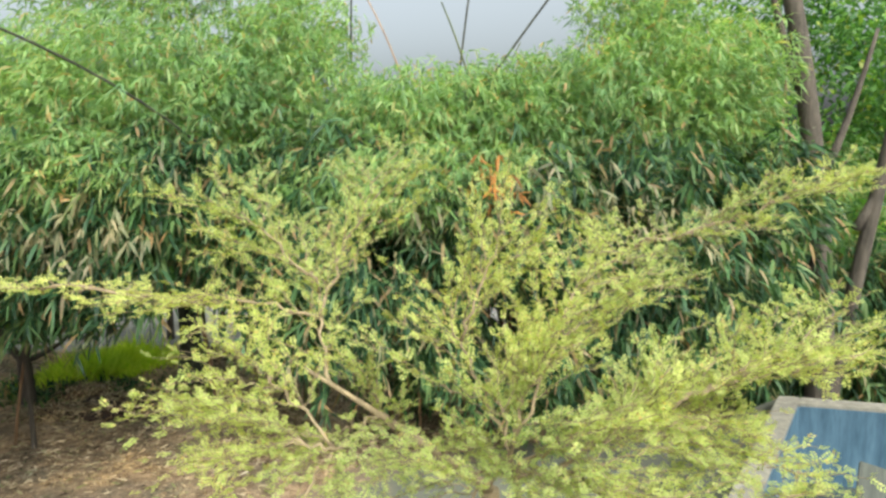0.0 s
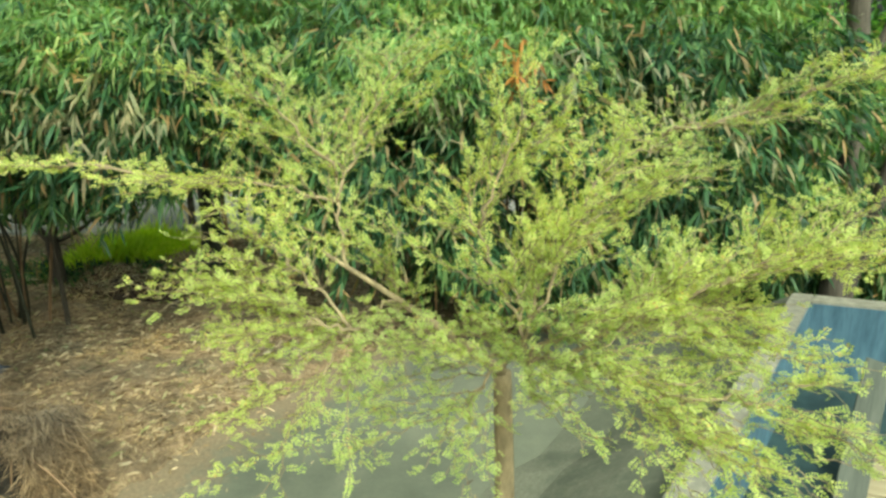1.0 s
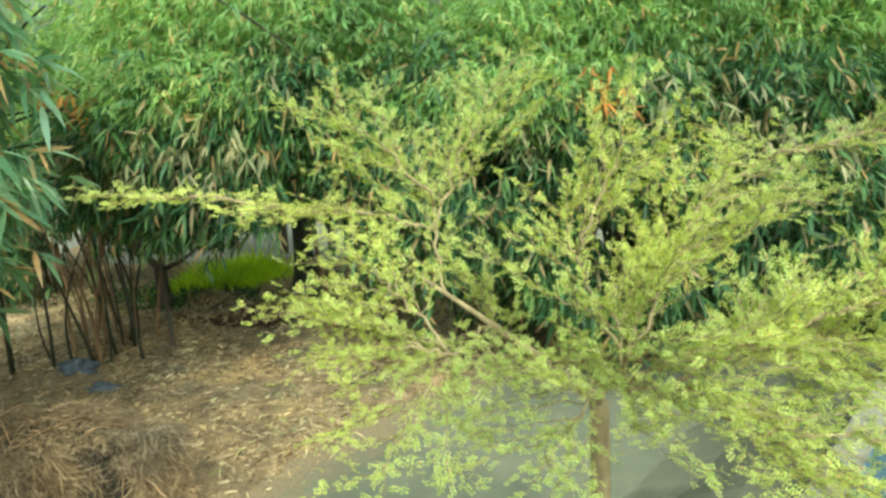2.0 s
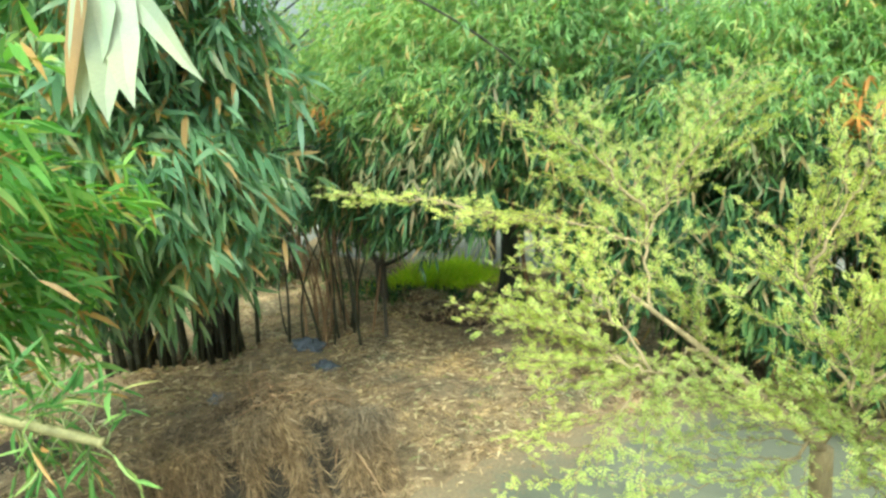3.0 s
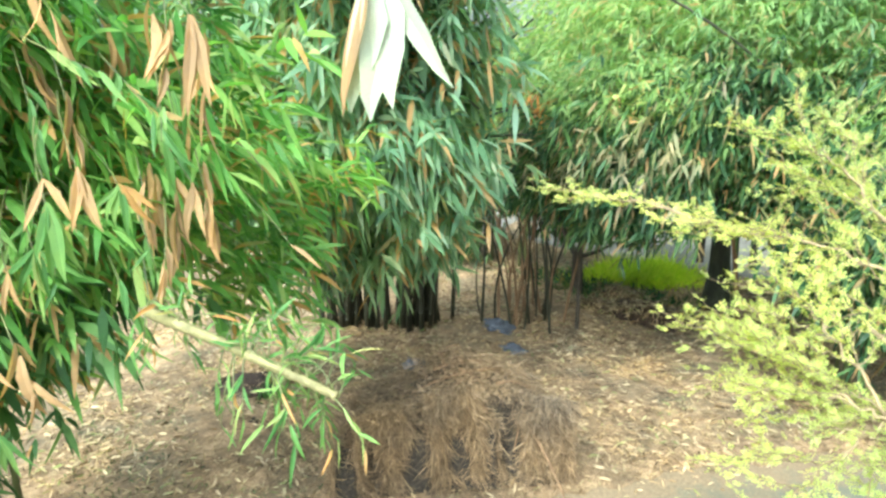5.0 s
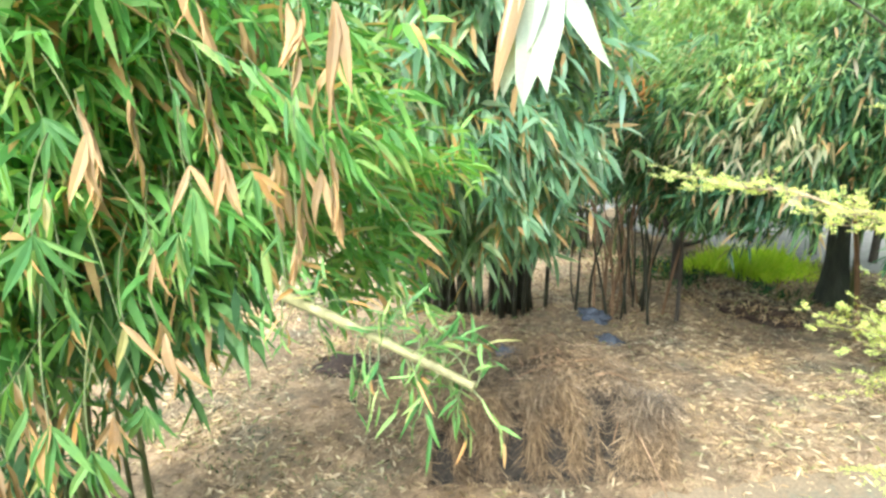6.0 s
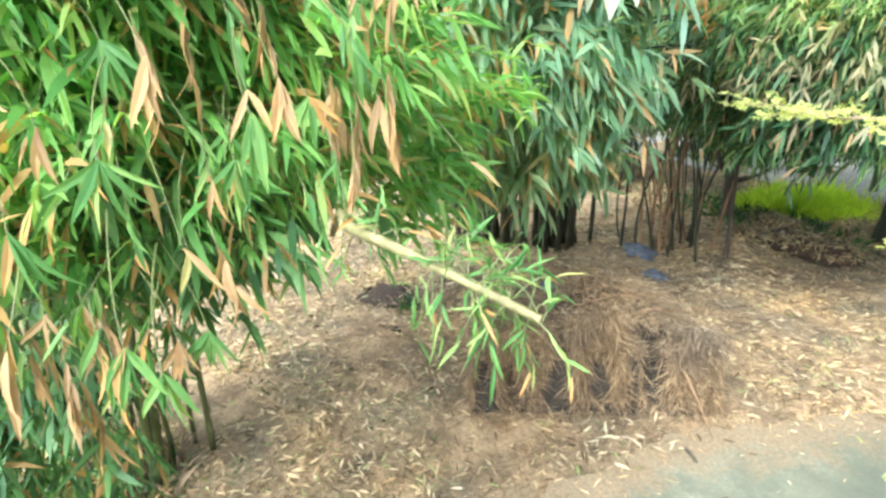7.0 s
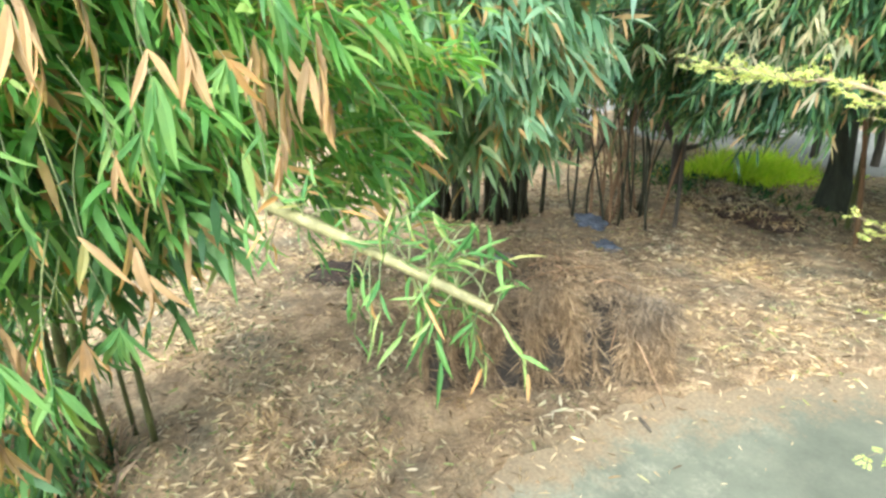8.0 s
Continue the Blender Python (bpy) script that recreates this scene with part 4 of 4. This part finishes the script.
def build_thorn_tree():
    """The spreading thorny tree: limbs with flat fans of shoots, set with feathery leaves."""
    at = (0.32, 2.75, 0)
    r = random.Random(2)
    t = thing("thorn_tree", at, "thorny tree with light brown limbs and feathery yellow-green leaflets", "tree")
    fork = np.array((0.3, 2.68, 2.35))
    tube("trunk", bend((0, 0, -0.05), (0.03, 0.02, 1.2), local(at, fork), 14), np.linspace(0.06, 0.036, 14), M_BARK_LIGHT, t, 10)
    hub = np.array((-0.28, 2.42, 2.9))
    tube("limb", bend(local(at, fork), local(at, (0.05, 2.55, 2.62)), local(at, hub), 10), np.linspace(0.022, 0.006, 10), M_BARK_LIGHT, t, 8)
    shoots, leaf_at, leaf_way, leaf_len = [], [], [], []

    def gauss3(a, b=None):
        return np.array((r.gauss(0, a), r.gauss(0, a), r.gauss(0, a if b is None else b)))

    def shoot(p0, d, reach, thick):
        """One zigzag shoot with its leaves; gives back its points."""
        m = max(4, int(reach / 0.021))
        s = np.linspace(0, 1, m)[:, None]
        zig = p0 + d * s * reach + rng.normal(size=(m, 3)) * 0.005 + np.array((0, 0, -0.12)) * s ** 2 * reach
        shoots.append((zig, np.linspace(thick, 0.0009, m)))
        for z in zig[1:]:
            for k in range(r.choice((1, 1, 2))):
                leaf_at.append(z)
                leaf_way.append(unit(d * r.uniform(0.5, 1.1) + gauss3(0.5, 0.28)))
                leaf_len.append(r.uniform(0.022, 0.043))
        return zig

    net = [np.asarray(q) for q in bend(fork, (0.05, 2.55, 2.62), hub, 10)]
    up = np.array((0.0, 0.0, 1.0))
    for i, end in enumerate(sorted(THORN_TIPS, key=lambda e: np.linalg.norm(np.array(e) - fork))):
        end = np.array(end)
        far = np.linalg.norm(end - fork)
        near_enough = [q for q in net if np.linalg.norm(q - fork) < 0.7 * far]
        start = min(near_enough, key=lambda q: np.linalg.norm(q - end))
        mid = (start + end) / 2 + np.array((0, 0, 0.15 if end[0] < -1.0 else 0.04)) + rng.normal(size=3) * 0.05
        p = bend(start, mid, end, 16)
        p[1:-1] += rng.normal(size=(14, 3)) * 0.008
        net += list(p[3:13])
        span = np.linalg.norm(p[-1] - p[0])
        tube("limb", p - np.array(at), np.linspace(0.0045 + 0.004 * span, 0.0016, 16), M_BARK_LIGHT, t, 6)
        for q0, q1 in zip(p[5:-1], p[6:]):
            shoot(q0, unit(q1 - q0), np.linalg.norm(q1 - q0), 0.001)
        go = unit(p[-1] - p[0])
        side = unit(np.cross(go, up + gauss3(0.25)))
        slim = end[0] < -1.0
        count = int((3 + span / 0.06) * (1.45 if end[0] > 0.3 and end[2] < 3.0 else 1.0))
        for k in range(count):
            s = 0.1 + 0.9 * (k + r.random()) / count
            q = p[min(15, int(s * 15.99))]
            d = unit(go * r.uniform(0.6, 1.1) + side * (1 if k % 2 else -1) * r.uniform(0.3, 1.0) + up * r.gauss(0.1, 0.15))
            reach = r.uniform(0.18, 0.5) * (1.15 - 0.75 * s) * (0.45 if slim else 1.0)
            zig = shoot(q, d, reach, 0.0026)
            for j in range(int(1 + reach / 0.07)):
                e = unit(d * 0.8 + np.cross(d, up) * (1 if j % 2 else -1) * r.uniform(0.3, 0.9) + up * r.gauss(0.05, 0.2))
                shoot(zig[int(len(zig) * r.uniform(0.1, 0.95))], e, r.uniform(0.05, 0.17) * (0.6 if slim else 1.0), 0.0016)
    for q in r.sample(net, 46):
        if q[2] > 2.8:
            shoot(q, unit(up + gauss3(0.45, 0.1)), r.uniform(0.12, 0.34), 0.0026)
    tv, tq, off = [], [], 0
    for zig, rad in shoots:
        v, f, c = tube_arrays(zig, rad, 3)
        tv.append(v)
        tq.append(f + off)
        off += len(v)
    tw = part("twig_net", to_mesh("twig_net", np.concatenate(tv) - np.array(at), [np.concatenate(tq)], M_BARK_LIGHT, True), M_BARK_LIGHT, t)
    tagged(tw, "fine light brown zigzag twigs", kind="stuff")
    n = len(leaf_at)
    v, f = pinnate(np.array(leaf_at), np.array(leaf_way), unit(up + rng.normal(size=(n, 3)) * 0.35), np.array(leaf_len))
    lf = part("crown", to_mesh("crown", v - np.array(at), f, M_THORN), M_THORN, t)
    tagged(lf, "small paired yellow-green leaflets", kind="stuff")


# ---------------- tank, heap and small things ----------------
def box(bm, m, size):
    bmesh.ops.create_cube(bm, size=1, matrix=m @ Matrix.Diagonal((*size, 1)))


def build_tank():
    """An open brick tank: four walls with a broad rim, blue inside, boards thrown in."""
    c = Vector((3.62, 7.36, 0))                      # outer far corner
    u = Vector((-0.55, -0.835, 0)).normalized()      # along the side that runs to the camera
    w = Vector((0.965, -0.26, 0)).normalized()       # along the far side
    LU, LW, T, H = 5.2, 3.6, 0.22, 0.9
    t = thing("water_tank", c, "open concrete tank painted blue inside, empty and dirty", "tank")

    def slab(name, pts, z0, z1, material, label="", jitter=0.0):
        bm = bmesh.new()
        lo = [bm.verts.new((p.x, p.y, z0)) for p in pts]
        hi = [bm.verts.new((p.x, p.y, z1)) for p in pts]
        bm.faces.new(hi)
        bm.faces.new(lo[::-1])
        for i in range(4):
            k = (i + 1) % 4
            bm.faces.new((lo[i], lo[k], hi[k], hi[i]))
        bmesh.ops.recalc_face_normals(bm, faces=bm.faces)
        bmesh.ops.bevel(bm, geom=[e for e in bm.edges], offset=0.012, segments=2, affect="EDGES")
        return part(name, bm, material, t, label)

    def p(a, b):
        return u * a + w * b
    # walls of concrete with a thin blue lining
    slab("wall", [p(0, 0), p(LU, 0), p(LU, T), p(0, T)], -0.05, H, M_CONCRETE)
    slab("wall", [p(0, T), p(T, T), p(T, LW), p(0, LW)], -0.05, H, M_CONCRETE)
    slab("wall", [p(LU - T, T), p(LU, T), p(LU, LW), p(LU - T, LW)], -0.05, H, M_CONCRETE)
    slab("wall", [p(T, LW - T), p(LU - T, LW - T), p(LU - T, LW), p(T, LW)], -0.05, H, M_CONCRETE)
    bm = bmesh.new()
    prof = [(-1.5, -0.04), (-1.5, 0.01), (-1.0, 0.2), (-0.45, 0.55), (-0.004, 0.78), (-0.004, -0.04)]
    ends = []
    for a in np.linspace(-0.3, LU, 14):
        k = noise.noise(Vector((a * 1.7, 0.3, 0))) * 0.12
        ends.append([bm.verts.new((*(p(a, b * (1 + k))).xy, z)) for b, z in prof])
    for r0, r1 in zip(ends[:-1], ends[1:]):
        for i in range(len(prof)):
            k = (i + 1) % len(prof)
            bm.faces.new((r0[i], r0[k], r1[k], r1[i]))
    bm.faces.new(ends[0])
    bm.faces.new(ends[-1][::-1])
    bmesh.ops.recalc_face_normals(bm, faces=bm.faces)
    part("apron", bm, M_PAD, t, "sloping dusty cement apron")
    e = 0.012
    slab("lining", [p(T + e, T), p(LU - T, T), p(LU - T, T + e), p(T + e, T + e)], 0.03, H - 0.03, M_BLUE, "flaking blue paint")
    slab("lining", [p(T, T + e), p(T + e, T + e), p(T + e, LW - T), p(T, LW - T)], 0.03, H - 0.03, M_BLUE, "flaking blue paint")
    # Floor coloured dark teal in place of shade in a deep tank.
    slab("tank_floor", [p(T, T), p(LU - T, T), p(LU - T, LW - T), p(T, LW - T)], -0.02, 0.03, M_FLOOR_SHADE, "dark floor with traces of blue paint, tank shade put into its colour")


def build_boards():
    r = random.Random(3)
    c = Vector((3.62, 7.36, 0))
    u = Vector((-0.55, -0.835, 0)).normalized()
    w = Vector((0.965, -0.26, 0)).normalized()
    for i in range(7):
        bm = bmesh.new()
        box(bm, Matrix.Identity(4), (1.5 + r.uniform(-0.1, 0.1), 0.13, 0.05))
        bmesh.ops.bevel(bm, geom=bm.edges[:], offset=0.006, segments=1, affect="EDGES")
        ob = part("board", bm, M_PLANK_PALE, None)
        p = c + u * (1.75 + 0.16 * i) + w * 1.75
        ob.matrix_world = Matrix.Translation((p.x, p.y, 0.055 + 0.0)) @ Matrix.Rotation(math.atan2(w.y, w.x) + r.uniform(-0.05, 0.05), 4, "Z")
        tagged(ob, "pale rough-sawn board lying in the tank", "board", "boards in the tank")
    bm = bmesh.new()
    box(bm, Matrix.Identity(4), (1.9, 0.22, 0.045))
    bmesh.ops.bevel(bm, geom=bm.edges[:], offset=0.006, segments=1, affect="EDGES")
    ob = part("plank", bm, M_PLANK, None)
    p = c + u * 1.85 + w * 0.95
    ob.matrix_world = Matrix.Translation((p.x, p.y, 0.32)) @ Matrix.Rotation(math.atan2(u.y, u.x), 4, "Z") @ Matrix.Rotation(radians(16), 4, "Y") @ Matrix.Rotation(radians(-10), 4, "X")
    tagged(ob, "weathered grey plank leaning inside the tank", "plank")


def build_heap():
    """A heap of dry brush and straw, hanging down in strands over dark hollows."""
    at = (-4.33, 4.4, 0)
    h = thing("brush_heap", at, "heap of dry brown brushwood and straw with dark hollows", "brush heap")
    ux, uy = unit(np.array((1.1, 1.55))), None
    uy = np.array((-ux[1], ux[0]))

    def lay(a, b, z):
        return np.stack([a * ux[0] + b * uy[0], a * ux[1] + b * uy[1], z], axis=-1)

    def top(a, b):
        edge = np.clip(1.1 - np.abs(a) / 1.0, 0, 1) ** 0.16 * np.clip(1.05 - np.abs(b) / 0.8, 0, 1) ** np.where(b < 0, 0.14, 0.8)
        return edge * (0.86 + 0.1 * np.sin(a * 3.1 + 1) + 0.07 * np.sin(b * 5 + a * 2))

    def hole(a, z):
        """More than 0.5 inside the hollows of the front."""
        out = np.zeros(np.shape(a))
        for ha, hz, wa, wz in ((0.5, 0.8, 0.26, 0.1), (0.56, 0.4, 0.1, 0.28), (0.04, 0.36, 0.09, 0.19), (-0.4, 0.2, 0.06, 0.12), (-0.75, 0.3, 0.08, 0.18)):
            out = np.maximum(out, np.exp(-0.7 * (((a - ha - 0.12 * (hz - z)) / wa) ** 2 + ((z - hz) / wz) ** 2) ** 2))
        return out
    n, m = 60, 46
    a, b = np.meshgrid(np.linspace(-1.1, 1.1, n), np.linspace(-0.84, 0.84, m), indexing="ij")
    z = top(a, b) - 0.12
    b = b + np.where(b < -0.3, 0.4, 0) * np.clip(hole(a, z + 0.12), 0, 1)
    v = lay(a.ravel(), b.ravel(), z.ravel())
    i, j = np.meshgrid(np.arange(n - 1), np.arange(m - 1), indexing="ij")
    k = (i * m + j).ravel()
    # Dark core colour stands in for the shade inside the hollows.
    part("heap_core", to_mesh("heap_core", v, [np.stack([k, k + m, k + m + 1, k + 1], axis=-1)], M_DARK, True), M_DARK, h, "heap core, coloured dark for the shade in the hollows")
    N = 46000
    a = rng.uniform(-1.12, 1.12, N)
    front = rng.random(N) < 0.55
    b = np.where(front, rng.normal(size=N) * 0.05 - 0.8, rng.uniform(-0.85, 0.85, N))
    hollow = wave(np.stack([a * 2.2, b, a * 0], axis=-1), 2.6, 1.1) > -0.4
    a, b = a[hollow], b[hollow]
    N = len(a)
    front = front[hollow]
    z0 = np.where(front, (0.86 + 0.1 * np.sin(a * 3.1 + 1)) * rng.uniform(0.08, 1.05, N), top(a, b) * rng.uniform(0.8, 1.08, N)) + 0.03
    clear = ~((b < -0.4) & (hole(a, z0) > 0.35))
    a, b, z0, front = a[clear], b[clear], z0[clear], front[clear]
    N = len(a)
    base = lay(a, b, z0)
    sway = wave(np.stack([a, b, z0], axis=-1), 4.0, 0.9)
    down = lay(rng.normal(size=N) * 0.3 + sway * 0.7, rng.normal(size=N) * 0.15 + b * 0.15, -np.abs(rng.normal(size=N)) * 0.9 - 0.25)
    flat = lay(rng.normal(size=N), rng.normal(size=N), rng.normal(size=N) * 0.25)
    way = np.where((rng.random(N) < np.where(front, 0.66, 0.2))[:, None], down, flat)
    length = rng.uniform(0.06, 0.27, N)
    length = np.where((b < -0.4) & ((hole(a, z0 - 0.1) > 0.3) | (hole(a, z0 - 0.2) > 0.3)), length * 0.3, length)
    way = unit(way)
    way[:, 2] = np.maximum(way[:, 2], -(z0 + 0.02) / length)
    vv, ff = blades(base, way, length, rng.uniform(0.003, 0.008, N), rng.uniform(-0.15, 0.3, N))
    s = part("straw", to_mesh("straw", vv, ff, M_STRAW), M_STRAW, h)
    tagged(s, "dry brown straw and twigs", kind="stuff")
    r = random.Random(8)
    for i in range(26):
        x, y = r.uniform(-0.95, 0.95), r.uniform(-0.78, 0.5)
        p0 = lay(np.array([x]), np.array([y]), np.array([top(np.array([x]), np.array([y]))[0] + 0.05]))[0]
        p1 = p0 + np.array((r.gauss(0, 0.35), r.gauss(0, 0.35), -r.uniform(0.0, 0.5)))
        p1[2] = max(p1[2], 0.03)
        tube("stick", bend(p0, (p0 + p1) / 2 + np.array((0, 0, 0.12)), p1, 7), np.linspace(0.012, 0.005, 7), M_CULM_DRY, h, 6)
    # loose straw trodden around the heap
    N = 9000
    x = -4.2 + rng.normal(size=N) * 1.1
    y = 5.2 + rng.normal(size=N) * 1.7
    keep = edge_side(x + 0.1, y)
    x, y = x[keep], y[keep]
    N = len(x)
    ang = rng.uniform(0, 2 * np.pi, N)
    vv, ff = blades(np.stack([x, y, ground_height(x, y) + rng.uniform(0.01, 0.05, N)], axis=-1), np.stack([np.cos(ang), np.sin(ang), rng.normal(size=N) * 0.12], axis=-1), rng.uniform(0.1, 0.35, N), rng.uniform(0.003, 0.008, N), np.zeros(N))
    s = part("loose_straw", to_mesh("loose_straw", vv, ff, M_STRAW), M_STRAW, None)
    tagged(s, "loose dry straw scattered round the heap", "straw", kind="stuff")


def build_rags():
    for i, (x, y, s, label) in enumerate(((-6.3, 7.35, 0.2, "crumpled blue cloth at the foot of the canes"), (-5.55, 6.9, 0.14, "grey-blue rag lying on straw"), (-6.05, 5.5, 0.16, "crumpled blue-grey cloth on dry leaves"))):
        bm = lumpy_ball((s * 1.3, s * 0.8, s * 0.5), 0.3, i * 3.7 + 1, 4, 0.7)
        ob = part("rag", bm, M_RAG, None)
        ob.location = (x, y, ground_height(np.array(x), np.array(y)) + s * 0.1)
        tagged(ob, label, "cloth", "rags")


def build_brush_piles():
    """Low swept-up piles of dry twigs and leaves."""
    r = random.Random(17)
    for x, y, sx, sy, h in ((-5.75, 9.9, 0.5, 0.35, 0.18), (-4.9, 9.4, 0.7, 0.4, 0.2), (-5.8, 9.2, 0.5, 0.3, 0.12)):
        at = (x, y, 0)
        t = thing("brush_pile", at, "low dark pile of swept leaves and dry twigs", "brush pile", "brush piles")
        part("mound", lumpy_ball((sx, sy, h), 0.2, x, 4, 0.5), M_MOULD, t)
        n = 900
        ang = rng.uniform(0, 2 * np.pi, n)
        rad = np.sqrt(rng.random(n))
        px, py = np.cos(ang) * rad * sx * 1.1, np.sin(ang) * rad * sy * 1.1
        base = np.stack([px, py, h * np.sqrt(np.clip(1.05 - rad ** 2, 0, 1)) + 0.01], axis=-1)
        v, f = blades(base, unit(rng.normal(size=(n, 3)) * np.array((1, 1, 0.35))), rng.uniform(0.06, 0.2, n), rng.uniform(0.008, 0.02, n), rng.uniform(0, 0.4, n))
        lf = part("dead_leaves", to_mesh("dead_leaves", v, f, M_LITTER), M_LITTER, t)
        tagged(lf, "dry brown leaves", kind="stuff")
        for i in range(9):
            p0 = np.array((r.uniform(-sx, sx) * 0.7, r.uniform(-sy, sy) * 0.7, h * 0.7))
            p1 = p0 + np.array((r.gauss(0, 0.3), r.gauss(0, 0.3), r.uniform(-0.08, 0.12)))
            tube("twig", bend(p0, (p0 + p1) / 2 + np.array((0, 0, 0.05)), p1, 6), np.linspace(0.009, 0.004, 6), M_CULM_DRY, t, 5)


def build_undergrowth():
    """Dry and green tufts at the foot of the fresh clump."""
    n = 5200
    x = -5.0 + rng.normal(size=n) * 0.6
    y = -0.3 + rng.normal(size=n) * 0.55
    lump = (wave(np.stack([x, y, x * 0], axis=-1), 3.0, 0.2) > -0.2) & (np.hypot((x + 5.0) / 0.6, (y + 0.3) / 0.55) < 1.6)
    x, y = x[lump], y[lump]
    n = len(x)
    base = np.stack([x, y, np.where(edge_side(x, y), ground_height(x, y), 0.0) - 0.01], axis=-1)
    way = unit(rng.normal(size=(n, 3)) * 0.6 + np.array((0, 0, 0.9)))
    for name, pick, material, label in (("dry_tufts", rng.random(n) < 0.6, M_STRAW, "dry brown grass tufts under the bamboo"), ("green_tufts", None, M_HEDGE, "green weeds under the bamboo")):
        keep = pick if pick is not None else ~first
        first = keep
        length = rng.uniform(0.12, 0.5, keep.sum())
        v, f = blades(base[keep], way[keep], length, length * 0.06, rng.uniform(0.1, 0.6, keep.sum()))
        ob = part(name, to_mesh(name, v, f, material), material, None)
        tagged(ob, label, "weeds", kind="stuff")
    n = 9000
    far = rng.random(n) < 0.3
    x = np.where(far, -6.3 + rng.normal(size=n) * 0.8, rng.uniform(-8.0, -3.4, n))
    y = np.where(far, 10.1 + rng.normal(size=n) * 0.3, rng.uniform(0.3, 4.2, n))
    keep = edge_side(x, y) & (far | (wave(np.stack([x, y, x * 0], axis=-1), 1.6, 0.4) > 0.1))
    x, y, far = x[keep], y[keep], far[keep]
    n = len(x)
    base = np.stack([x, y, ground_height(x, y) - 0.01], axis=-1)
    length = np.where(far, rng.uniform(0.1, 0.35, n), rng.uniform(0.03, 0.11, n))
    v, f = blades(base, unit(rng.normal(size=(n, 3)) * 0.6 + np.array((0, 0, 0.7))), length, length * 0.12, rng.uniform(0.1, 0.6, n))
    ob = part("weeds", to_mesh("weeds", v, f, M_HEDGE), M_HEDGE, None)
    tagged(ob, "low green weeds among the fallen leaves", "weeds", kind="stuff")


def build_small_things():
    p = thing("stick", (-2.74, 4.17, 0), "short dark broken stick lying on the concrete", "stick")
    tube("wood", bend((-0.09, 0.03, 0.014), (0, 0, 0.02), (0.09, -0.04, 0.014), 8), [0.012, 0.016, 0.015, 0.017, 0.014, 0.016, 0.013, 0.008], M_BARK, p, 8)
    bm = lumpy_ball((0.09, 0.07, 0.06), 0.4, 5, 3, 0.5)
    ob = part("clod", bm, M_DARK, None)
    ob.location = (-6.08, 3.15, 0.0)
    tagged(ob, "small dark clod of earth on the leaves", "clod")
    bm = lumpy_ball((0.5, 0.33, 0.075), 0.2, 9, 4, 0.6)
    ob = part("compost", bm, M_MOULD, None)
    ob.location = (-6.95, 3.55, 0.0)
    tagged(ob, "low mound of dark rotten leaves", "compost")
    at = (-6.5, 3.6, 0)
    t = thing("seedling", at, "small tuft of green shoots by the leaf pile", "plant")
    n = 70
    base = np.stack([rng.normal(size=n) * 0.1, rng.normal(size=n) * 0.1, np.zeros(n)], axis=-1)
    v, f = blades(base, unit(rng.normal(size=(n, 3)) * 0.5 + np.array((0, 0, 0.8))), rng.uniform(0.15, 0.35, n), np.full(n, 0.02), rng.uniform(0.2, 0.6, n))
    part("blades", to_mesh("blades", v, f, M_HEDGE), M_HEDGE, t)


build_ground()
build_pad()
build_road()
build_hedges()
build_dead_fans()
build_back_scrub()
build_leaning_culms()
build_mid_clump()
near = build_near_clump()
build_trees()
build_far_woods()
build_thin_culms()
build_thorn_tree()
build_tank()
build_boards()
build_heap()
build_rags()
build_small_things()
build_brush_piles()
build_undergrowth()
build_grass()
build_litter()
build_crumbs()
build_broken_culm()
build_hanging_spray()
build_near_leaves(near)
build_hanging_fans(near)
